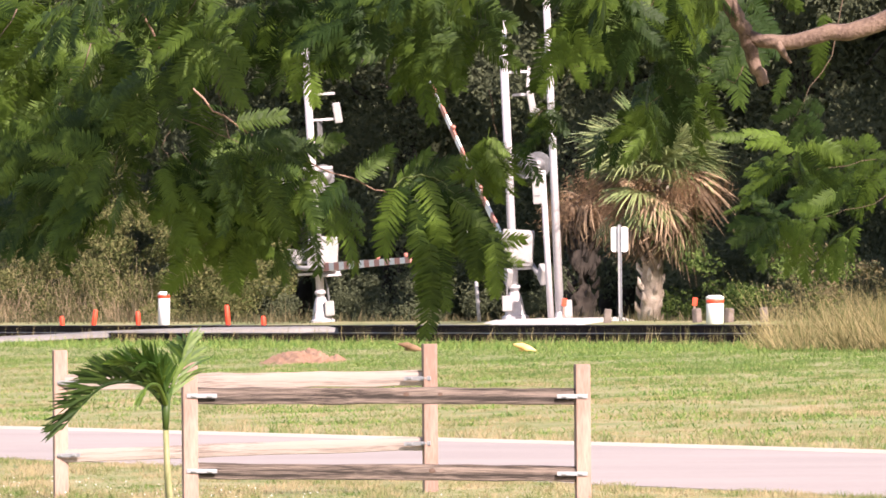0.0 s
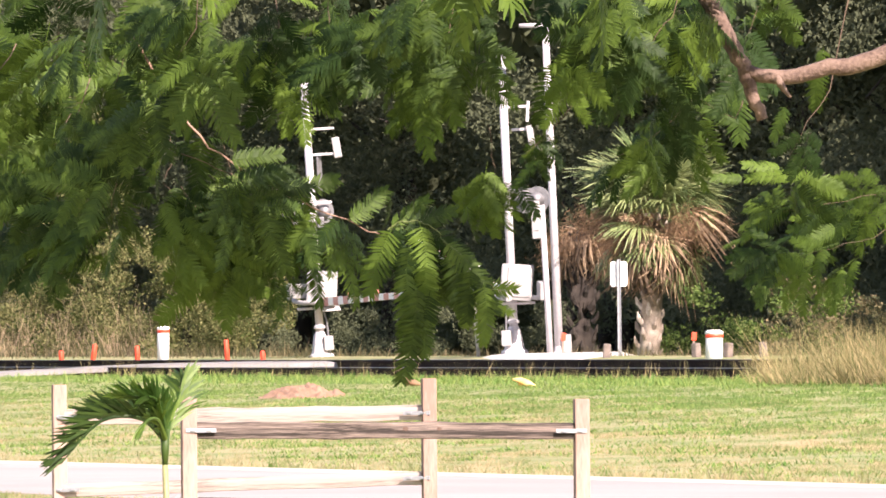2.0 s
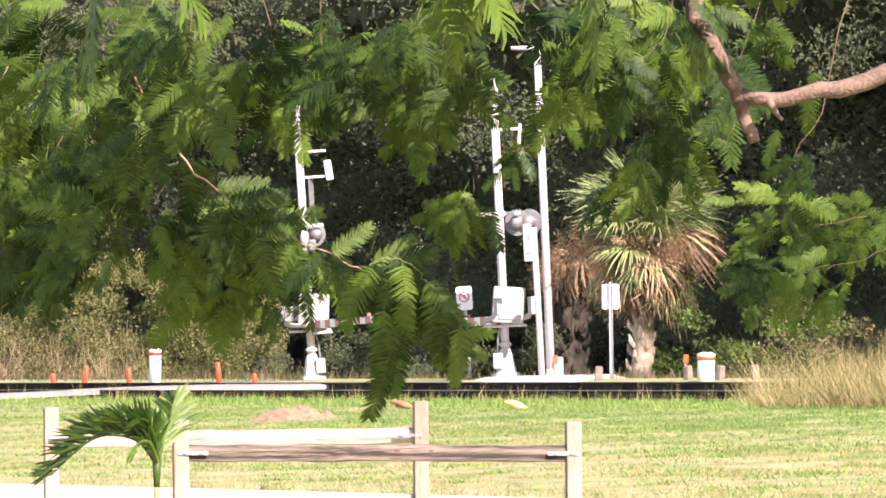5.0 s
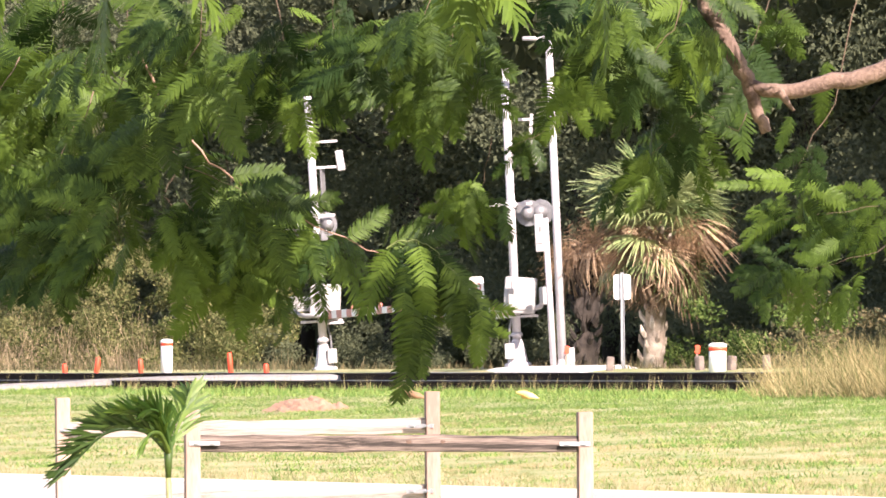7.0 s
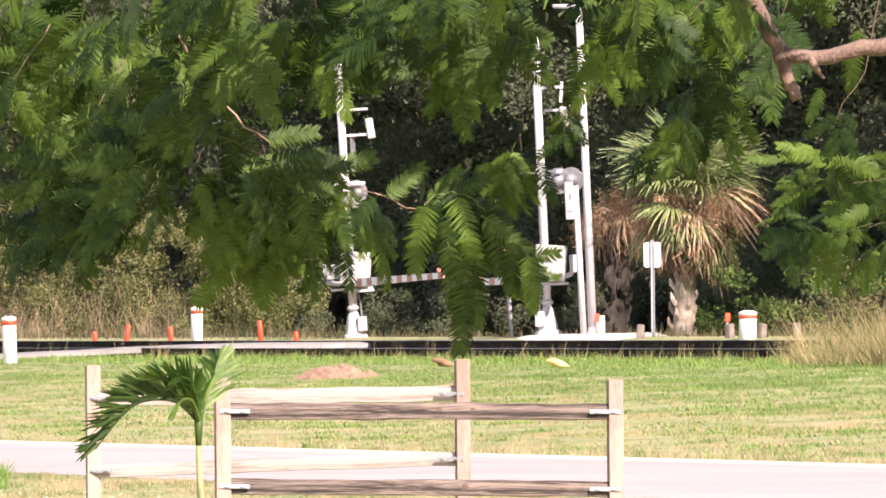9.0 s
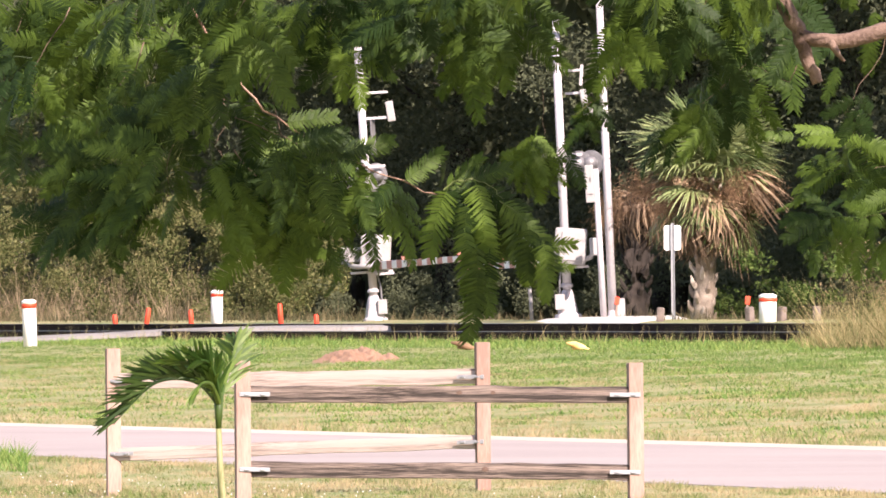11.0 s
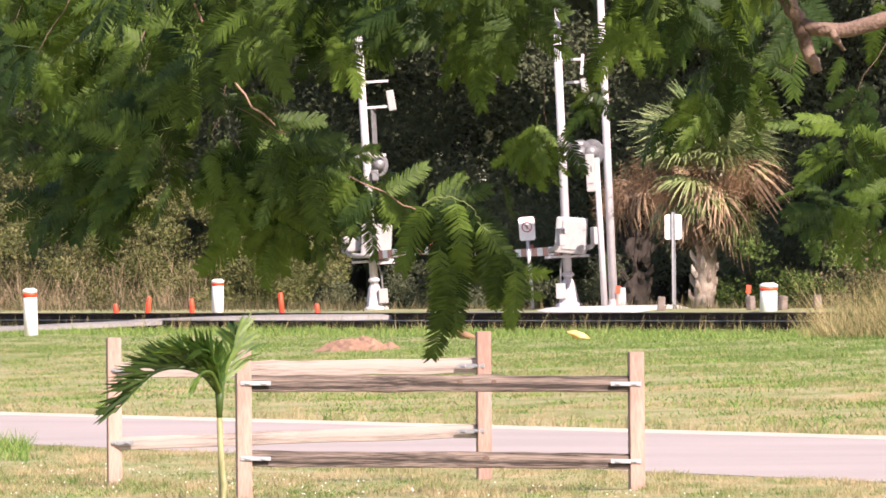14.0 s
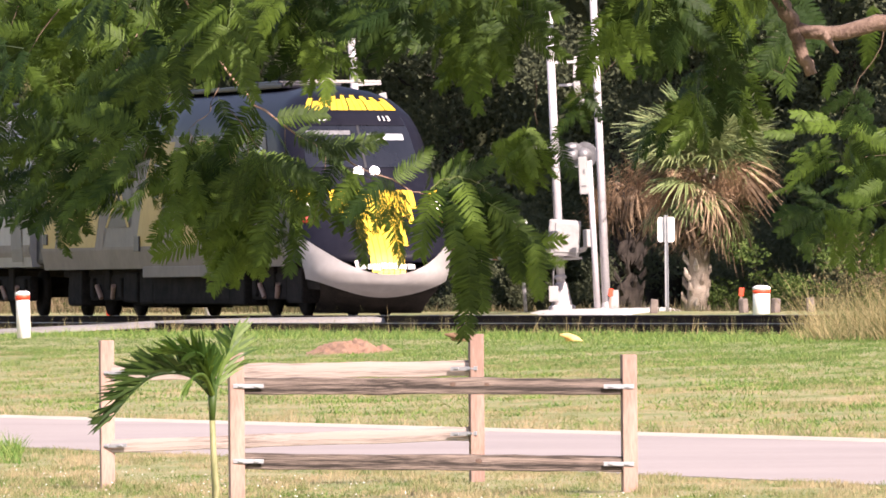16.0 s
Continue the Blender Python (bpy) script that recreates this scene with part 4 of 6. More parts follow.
# ---------------------------------------------------------------- the feathery tree close to the lens
def feather(seed, long=0.20, pairs=30):
    """One feathery pinna along +x: a stalk with close-set narrow leaflets on both sides."""
    rnd = random.Random(seed)
    verts, faces = [], []
    sag = rnd.uniform(0.02, 0.06)
    bend = rnd.uniform(-0.03, 0.03)

    def spine(t):
        return Vector((long * t * (1 - 0.1 * t), bend * t * t, -sag * t * t))
    for k in range(6):
        p, w = spine(k / 5), 0.0013 * (1 - 0.6 * k / 5)
        verts += [p + Vector((0, w, 0.0006)), p + Vector((0, -w, 0.0006))]
        if k:
            i = len(verts) - 4
            faces.append((i, i + 1, i + 3, i + 2))
    for k in range(pairs):
        t = 0.06 + 0.94 * (k + 0.5) / pairs
        size = (0.042 * math.sin(math.pi * (0.24 + 0.64 * t)) ** 0.7 + 0.004) * rnd.uniform(0.85, 1.1) * long / 0.20
        p = spine(t)
        for sgn in (-1, 1):
            a = radians(rnd.uniform(66, 82) - 26 * t)
            d = Vector((math.cos(a), sgn * math.sin(a), 0))
            roll = rnd.uniform(0.05, 0.40)
            n = Vector((-d.y, d.x, 0)) * math.cos(roll) + Vector((0, 0, sgn * math.sin(roll)))
            fall = rnd.uniform(0.15, 0.55)
            w = rnd.uniform(0.0030, 0.0038) * long / 0.20
            i = len(verts)
            for u, ww in ((0.0, 0.7), (0.55, 1.0), (1.0, 0.25)):
                c = p + d * (size * u) + Vector((0.004 * u * u, 0, -size * fall * u * u))
                verts += [c + n * w * ww, c - n * w * ww]
            for q in (i, i + 2):
                faces.append((q, q + 1, q + 3, q + 2))
    return verts, faces


FEATHERS = [feather(100 + k, 0.20 + 0.015 * k, 24 + k % 4) for k in range(7)]


def compound(seed):
    """A whole leaf along +x: a thin stalk that bears several drooping pinnae."""
    rnd = random.Random(seed)
    verts, faces = [], []
    long = rnd.uniform(0.17, 0.24)
    sag = rnd.uniform(0.02, 0.07)

    def spine(t):
        return Vector((long * t, 0, -sag * t * t))
    for k in range(6):
        p, w = spine(k / 5), 0.0016 * (1 - 0.5 * k / 5)
        verts += [p + Vector((0, w, 0)), p + Vector((0, -w, 0))]
        if k:
            i = len(verts) - 4
            faces.append((i, i + 1, i + 3, i + 2))
    places = [(0.35, 1), (0.40, -1), (0.68, -1), (0.72, 1), (0.96, 1), (1.0, -1)]
    if seed % 2:
        places.append((1.0, 0))
    for t, sgn in places:
        v, f = rnd.choice(FEATHERS)
        yaw = sgn * (rnd.uniform(52, 70) - 26 * t) + rnd.uniform(-6, 6)
        m = Matrix.Translation(spine(t)) @ pose(0, 0, 0, rnd.uniform(-25, 25), rnd.uniform(0, 28), yaw)
        s = rnd.uniform(0.72, 1.0)
        i = len(verts)
        verts += [m @ (q * s) for q in v]
        faces += [tuple(i + j for j in q) for q in f]
    return verts, faces


FEATHER_MESH = []
for k in range(8):
    v, f = compound(400 + k)
    me = bpy.data.meshes.new("leaf")
    me.from_pydata(v, [], f)
    me.materials.append(M_LEAF)
    FEATHER_MESH.append(me)

PINNA_MESH = []
for v, f in FEATHERS:
    me = bpy.data.meshes.new("pinna")
    me.from_pydata(v, [], f)
    me.materials.append(M_LEAF)
    PINNA_MESH.append(me)

TREE_BASE = Vector((3.4, 41.5, ground_z(3.4, 41.5)))
tree = thing("feathery_tree", "broad tree with drooping fern-like green leaves and tan limbs", "tree", Matrix.Translation(TREE_BASE))
part("trunk", tube(bmesh.new(), [(0, 0, -0.3), (0.05, 0, 0.6), (-0.05, 0.1, 1.6), (-0.25, 0.1, 2.5)], [0.30, 0.22, 0.18, 0.15], 14), M_BARK, tree, "stout tan trunk", True)
SPRAYS = []


def leaf_pose(at, angle, rnd, tilt=1.0):
    """A leaf at a point, pointing at an angle in the picture's plane (degrees, 0 to the right, 90 up)."""
    a = radians(angle)
    d = Vector((math.cos(a), rnd.uniform(-0.55, 0.55), math.sin(a))).normalized()
    up = Vector((rnd.uniform(-0.5, 0.5), rnd.uniform(-1.0, -0.2) * tilt, rnd.uniform(0.25, 0.95)))
    y = up.cross(d).normalized()
    z = d.cross(y)
    return Matrix.Translation(at) @ Matrix((d, y, z)).transposed().to_4x4() @ pose(0, 0, 0, rnd.uniform(-25, 25), 0, 0)


def branch(path, thick, n, angle, spread, reach=(0.2, 1.0), behind=0, material=None, seed=0, size=1.0, sway=(1.0, 0.0), taper=0.7, pins=()):
    """A twig through world points, with n leaves as parts and some more joined behind them."""
    rnd = random.Random(seed)
    pts = [Vector(p) for p in path]
    pivot = pts[0]
    local = [p - pivot for p in pts]
    # rounder path
    fine = []
    for a, b in zip(local, local[1:]):
        for k in range(4):
            t = k / 4
            fine.append(a.lerp(b, t) + Vector((rnd.uniform(-1, 1), 0, rnd.uniform(-1, 1))) * 0.006)
    fine.append(local[-1])
    thick = thick if material else thick * 0.62
    radii = [thick * (1 - taper * k / (len(fine) - 1)) for k in range(len(fine))]
    br = part("branch", tube(bmesh.new(), fine, radii, 7), material or M_TWIG, tree, "", True)
    br.location = pivot - TREE_BASE

    def along(t):
        u = t * (len(fine) - 1)
        k = min(int(u), len(fine) - 2)
        return fine[k].lerp(fine[k + 1], u - k)
    jit = 0.05
    for k in range(n):
        t = rnd.uniform(*reach)
        ob = new("leaf", rnd.choice(FEATHER_MESH))
        ob.parent = br
        s = rnd.uniform(0.75, 1.1) * size
        p = along(t) + Vector((rnd.uniform(-jit, jit), rnd.uniform(-0.2, 0.2), rnd.uniform(-jit, jit)))
        ob.matrix_basis = leaf_pose(p, angle + rnd.uniform(-spread, spread), rnd) @ Matrix.Diagonal((s, s, s, 1))
    for at, a, s in pins:
        # single pinnae that hang broadside
        d = Vector((math.cos(radians(a)), rnd.uniform(-0.2, 0.2), math.sin(radians(a)))).normalized()
        side = Vector((rnd.uniform(-0.5, 0.5), -1, rnd.uniform(0.0, 0.5))).cross(d).normalized()
        ob = new("leaf", rnd.choice(PINNA_MESH))
        ob.parent = br
        ob.matrix_basis = Matrix.Translation(Vector(at) - pivot) @ Matrix((d, side, d.cross(side))).transposed().to_4x4() @ Matrix.Diagonal((s, s, s, 1))
    behind = int(behind * 0.68)
    if behind:
        verts, faces = [], []
        for k in range(behind):
            t = rnd.uniform(*reach)
            p = along(t) + Vector((rnd.uniform(-0.16, 0.16), rnd.uniform(0.0, 1.2), rnd.uniform(-0.10, 0.16)))
            s = rnd.uniform(0.7, 1.1) * size
            m = leaf_pose(p, angle + rnd.uniform(-spread, spread) * 1.2, rnd) @ Matrix.Diagonal((s, s, s, 1))
            v, f = rnd.choice(FEATHERS)
            i = len(verts)
            verts += [m @ q for q in v]
            faces += [tuple(i + j for j in q) for q in f]
        fo = raw("foliage", verts, faces, M_LEAF, br)
        fo["kind"] = "stuff"
    SPRAYS.append((br, pivot - TREE_BASE, sway, seed))
    return br


# limbs
branch([(0.973, 40.00, 2.616), (1.005, 40.00, 2.367), (1.089, 40.00, 2.207), (1.137, 40.00, 2.123), (1.162, 40.00, 2.037), (1.190, 40.00, 1.968)], 0.033, 3, 150, 60, (0.0, 0.3), 8, M_BARK, 1, 0.85, (0.3, 0.0), 0.45)
branch([(1.703, 40.00, 2.224), (1.490, 40.00, 2.143), (1.365, 40.00, 2.125), (1.240, 40.00, 2.096), (1.133, 40.00, 2.125)], 0.031, 0, 120, 60, (0.0, 0.5), 0, M_BARK, 2, 0.85, (0.3, 0.0), 0.3)
branch([(1.228, 39.90, 2.098), (1.273, 39.90, 2.035)], 0.016, 0, 0, 0, (0, 1), 0, M_BARK, 3, 0.85, (0.5, 0.0))
branch([(1.186, 40.60, 2.113), (1.114, 40.60, 1.987), (1.006, 40.60, 2.041)], 0.0043, 3, 200, 50, (0.5, 1.0), 13, None, 4, 0.85, (0.8, 0.0))
# the bare twig that runs down to the hanging clump, and its strands
branch([(-0.805, 39.80, 2.237), (-0.681, 39.80, 2.016), (-0.557, 39.80, 1.874), (-0.420, 39.80, 1.775), (-0.230, 39.80, 1.670), (-0.100, 39.80, 1.622), (-0.020, 39.80, 1.588)], 0.0040, 0, -80, 85, (0.80, 1.0), 0, M_TWIGLIT, 5, 0.8, (1.0, 0.0), 0.55, [
    ((-0.500, 39.75, 1.830), 5, 0.8), ((-0.440, 39.70, 1.790), -25, 0.9), ((-0.400, 39.70, 1.760), -8, 0.9), ((-0.330, 39.75, 1.725), 12, 0.8), ((-0.300, 39.75, 1.705), -115, 0.8),
    ((-0.220, 39.75, 1.670), -125, 0.8), ((-0.150, 39.75, 1.640), -140, 0.8), ((-0.130, 39.75, 1.635), 35, 0.6)])
branch([(-0.020, 39.70, 1.588), (0.030, 39.70, 1.625), (0.090, 39.70, 1.632), (0.150, 39.70, 1.600), (0.180, 39.70, 1.560)], 0.0026, 2, -92, 30, (0.2, 0.95), 4, M_RACHIS, 6, 0.7, (3.5, 0.0), 0.6, [
    ((0.010, 39.66, 1.610), -118, 0.85), ((0.020, 39.66, 1.615), -100, 0.9), ((0.035, 39.70, 1.620), -88, 0.9), ((0.060, 39.64, 1.560), -95, 0.9), ((0.050, 39.62, 1.480), -85, 0.9), ((0.085, 39.60, 1.430), -92, 0.95),
    ((0.095, 39.66, 1.628), -76, 0.9), ((0.110, 39.62, 1.500), -88, 0.9), ((0.125, 39.62, 1.410), -100, 0.85), ((0.080, 39.60, 1.340), -96, 0.9), ((0.100, 39.64, 1.350), -82, 0.75), ((0.035, 39.72, 1.625), 8, 0.65), ((0.090, 39.72, 1.628), -40, 0.8), ((0.000, 39.72, 1.605), 38, 0.65), ((0.060, 39.68, 1.630), -60, 0.7)])
branch([(0.170, 39.70, 1.570), (0.250, 39.70, 1.500), (0.305, 39.70, 1.400)], 0.0024, 1, -80, 25, (0.1, 0.6), 2, M_RACHIS, 7, 0.65, (3.5, 0.0), 0.6, [
    ((0.172, 39.70, 1.567), -48, 0.9), ((0.200, 39.70, 1.545), -85, 0.85), ((0.245, 39.70, 1.505), -66, 0.9), ((0.290, 39.66, 1.430), -82, 0.9), ((0.255, 39.66, 1.480), -100, 0.75)])
# left-hand sprays
branch([(-0.674, 39.90, 1.920), (-0.675, 39.90, 1.830), (-0.700, 39.90, 1.770), (-0.640, 39.90, 1.670)], 0.0031, 5, -60, 45, (0.6, 1.0), 7, None, 8, 0.8, (1.4, 0.0))
branch([(-0.647, 39.90, 1.760), (-0.565, 39.90, 1.660), (-0.530, 39.90, 1.570)], 0.003, 5, -60, 45, (0.1, 1.0), 6, None, 30, 0.78, (2.0, 0.0))
branch([(-0.807, 39.90, 1.938), (-0.850, 39.90, 1.740), (-0.860, 39.90, 1.580)], 0.0031, 7, -135, 50, (0.1, 1.0), 10, None, 9, 0.85, (1.5, 0.0))
branch([(-0.938, 40.20, 2.104), (-1.030, 40.20, 1.830), (-1.050, 40.20, 1.620)], 0.0037, 7, -145, 45, (0.1, 1.0), 10, None, 10, 0.85, (1.3, 0.0))
branch([(-1.174, 40.30, 2.214), (-1.270, 40.30, 2.060), (-1.340, 40.30, 1.930)], 0.0037, 6, -150, 50, (0.1, 1.0), 10, None, 11, 0.85, (1.2, 0.0))
branch([(-1.000, 40.50, 2.003), (-1.100, 40.50, 1.800), (-1.170, 40.50, 1.640)], 0.0031, 2, -145, 50, (0.1, 1.0), 4, None, 31, 0.85, (1.2, 0.0))
branch([(-0.546, 40.30, 1.999), (-0.480, 40.30, 1.760), (-0.440, 40.30, 1.630)], 0.0031, 3, -110, 50, (0.55, 1.0), 4, None, 24, 0.75, (1.6, 0.0))
branch([(-0.400, 40.10, 1.781), (-0.293, 40.10, 1.691), (-0.186, 40.10, 1.638)], 0.0025, 3, -70, 60, (0.2, 1.0), 2, None, 23, 0.85, (1.6, 0.0))
# upper canopy
branch([(-0.809, 40.00, 2.599), (-0.827, 40.00, 2.171), (-0.880, 40.00, 1.975)], 0.0038, 9, -130, 60, (0.25, 1.0), 26, None, 12, 0.85, (0.8, 0.0))
branch([(-0.554, 39.60, 2.585), (-0.589, 39.60, 2.250), (-0.677, 39.60, 2.091)], 0.0038, 9, -130, 60, (0.25, 1.0), 24, None, 13, 0.85, (0.7, 0.0))
branch([(-0.399, 40.00, 2.599), (-0.328, 40.00, 2.260), (-0.346, 40.00, 2.118)], 0.0038, 6, -90, 75, (0.25, 1.0), 14, None, 14, 0.82, (0.8, 0.0))
branch([(-0.169, 40.40, 2.613), (-0.187, 40.40, 2.330), (-0.169, 40.40, 2.230)], 0.0038, 4, -90, 75, (0.25, 1.0), 5, None, 22, 0.8, (0.8, 0.0))
branch([(0.205, 39.60, 2.585), (0.099, 39.60, 2.300), (-0.007, 39.60, 2.210)], 0.0038, 7, -130, 60, (0.25, 1.0), 10, None, 15, 0.85, (0.7, 0.0))
branch([(0.261, 40.10, 2.602), (0.207, 40.10, 2.263), (0.171, 40.10, 2.120)], 0.0038, 6, -95, 60, (0.25, 1.0), 10, None, 16, 0.8, (0.9, 0.0))
branch([(0.300, 40.20, 2.606), (0.290, 40.20, 2.400), (0.275, 40.20, 2.330)], 0.0038, 3, -95, 50, (0.3, 1.0), 8, None, 17, 0.7, (0.9, 0.0))
branch([(0.330, 40.20, 1.960), (0.350, 40.20, 1.820), (0.355, 40.20, 1.700)], 0.0022, 4, -95, 35, (0.5, 1.0), 3, None, 32, 0.62, (1.0, 0.0))
branch([(0.640, 40.20, 2.080), (0.540, 40.20, 1.930), (0.455, 40.20, 1.840)], 0.0022, 2, -110, 40, (0.5, 1.0), 1, None, 18, 0.5, (1.2, 0.0))
branch([(0.785, 39.50, 2.581), (0.732, 39.50, 2.300), (0.626, 39.50, 2.194)], 0.0038, 8, -135, 60, (0.25, 1.0), 18, None, 19, 0.85, (0.7, 0.0))
branch([(0.968, 39.80, 2.592), (0.897, 39.80, 2.290), (0.808, 39.80, 2.184)], 0.0038, 7, -60, 65, (0.25, 1.0), 16, None, 20, 0.85, (0.7, 0.0))
branch([(0.770, 40.40, 2.613), (0.750, 40.40, 2.320), (0.735, 40.40, 2.180)], 0.0038, 5, -70, 60, (0.3, 1.0), 18, None, 21, 0.8, (0.8, 0.0))
branch([(-1.306, 40.50, 2.616), (-1.306, 40.50, 2.255), (-1.360, 40.50, 2.093)], 0.0038, 5, -130, 60, (0.25, 1.0), 14, None, 28, 0.85, (0.8, 0.0))
branch([(-1.056, 40.60, 2.620), (-1.038, 40.60, 2.258), (-1.074, 40.60, 2.077)], 0.0038, 6, -130, 60, (0.25, 1.0), 18, None, 29, 0.85, (0.8, 0.0))
branch([(1.256, 40.50, 2.616), (1.201, 40.50, 2.364), (1.147, 40.50, 2.237)], 0.0038, 2, -120, 70, (0.25, 1.0), 8, None, 33, 0.72, (0.8, 0.0))
branch([(0.980, 40.30, 2.040), (0.820, 40.30, 1.900), (0.670, 40.30, 1.820)], 0.0028, 3, -125, 50, (0.3, 1.0), 1, None, 34, 0.62, (1.0, 0.0))
branch([(-0.640, 39.70, 1.850), (-0.480, 39.70, 1.790), (-0.330, 39.70, 1.700)], 0.0026, 5, -60, 40, (0.1, 1.0), 9, None, 36, 0.85, (1.0, 0.0))
branch([(-0.340, 39.90, 1.730), (-0.275, 39.90, 1.610), (-0.250, 39.90, 1.500)], 0.0026, 3, -105, 45, (0.2, 1.0), 3, None, 37, 0.70, (1.4, 0.0))
branch([(-0.470, 40.10, 1.800), (-0.400, 40.10, 1.690), (-0.360, 40.10, 1.590)], 0.0026, 4, -110, 50, (0.2, 1.0), 6, None, 38, 0.74, (1.4, 0.0))
# right-hand sprays, under the crown
branch([(1.693, 40.60, 1.760), (1.476, 40.60, 1.725), (1.241, 40.60, 1.690)], 0.0022, 7, -172, 26, (0.0, 1.0), 14, None, 25, 0.62, (1.0, 0.0))
branch([(1.634, 39.20, 1.640), (1.460, 39.20, 1.575), (1.285, 39.20, 1.530)], 0.0022, 4, -150, 40, (0.0, 1.0), 14, None, 26, 0.60, (1.1, 0.0))
branch([(1.544, 40.50, 2.616), (1.418, 40.50, 2.075), (1.292, 40.50, 1.858)], 0.0043, 3, -130, 55, (0.3, 1.0), 8, None, 27, 0.72, (0.8, 0.0))


def crown():
    """The rest of the crown, out of view above and to the sunny side of the hanging sprays, placed to shade them."""
    rnd = random.Random(77)
    verts, faces = [], []
    for k in range(300):
        # the first 120 are low unseen strips, set where they shade the lower sprays
        if k < 30:
            p = Vector((rnd.uniform(-0.9, 0.6), rnd.uniform(37.5, 38.9), rnd.uniform(2.62, 2.9))) - TREE_BASE
        elif k < 120:
            p = Vector((rnd.uniform(-1.6, 2.6), rnd.uniform(37.5, 38.9), rnd.uniform(2.68, 3.05))) - TREE_BASE
        else:
            p = Vector((rnd.uniform(-2.6, 2.4), rnd.uniform(40.2, 45.0), rnd.uniform(3.3, 4.8))) - TREE_BASE
        m = leaf_pose(p, rnd.uniform(-180, 180), rnd, 0.3) @ Matrix.Diagonal((2.3, 2.3, 2.3, 1))
        v, f = rnd.choice(FEATHERS)
        i = len(verts)
        verts += [m @ q for q in v]
        faces += [tuple(i + j for j in q) for q in f]
    fo = raw("crown", verts, faces, M_LEAF, tree)
    fo["kind"] = "stuff"


crown()


# ---------------------------------------------------------------- palms
def fan_mesh(seed, long, blades, droop, material, slim=1.0, curl=0.0):
    """A folded fan leaf: petiole along +x, then narrow blades spread round its end."""
    rnd = random.Random(seed)
    verts, faces = [], []
    stalk = long * 0.55
    for k in range(5):
        t = k / 4
        p = Vector((stalk * t, 0, -0.12 * long * t * t))
        verts += [p + Vector((0, 0.014, 0)), p + Vector((0, -0.014, 0.004))]
        if k:
            i = len(verts) - 4
            faces.append((i, i + 1, i + 3, i + 2))
    hub = Vector((stalk, 0, -0.12 * long))
    for k in range(blades):
        a = radians(-125 + 250 * (k + 0.5) / blades + rnd.uniform(-4, 4))
        d = Vector((math.cos(a), math.sin(a), 0))
        n = Vector((-d.y, d.x, 0))
        size = long * rnd.uniform(0.5, 0.72) * (0.72 + 0.28 * math.cos(a))
        fold = rnd.uniform(0.6, 1.4) * droop
        wave = rnd.uniform(-curl, curl) * size
        i = len(verts)
        for u, w in ((0, 0.006), (0.4, 0.019), (0.75, 0.013), (1.0, 0.002)):
            p = hub + d * size * u * (1 - 0.25 * fold * u) + Vector((0, 0, -fold * size * u * u * 0.75 + 0.05 * abs(math.sin(a)) * u))
            p = p + n * wave * u * u
            verts += [p + n * w * slim, p - n * w * slim + Vector((0, 0, 0.012))]
        for s in range(3):
            q = i + 2 * s
            faces.append((q, q + 1, q + 3, q + 2))
    me = bpy.data.meshes.new("fan_leaf")
    me.from_pydata(verts, [], faces)
    me.materials.append(material)
    return me


GREEN_FANS = [fan_mesh(300 + k, 1.50, 46, 0.45 + 0.1 * k, M_FAN) for k in range(4)]
DRY_FANS = [fan_mesh(320 + k, 1.15, 32, 0.7 + 0.3 * k, M_FANDRY, 1.25, 0.22) for k in range(5)]


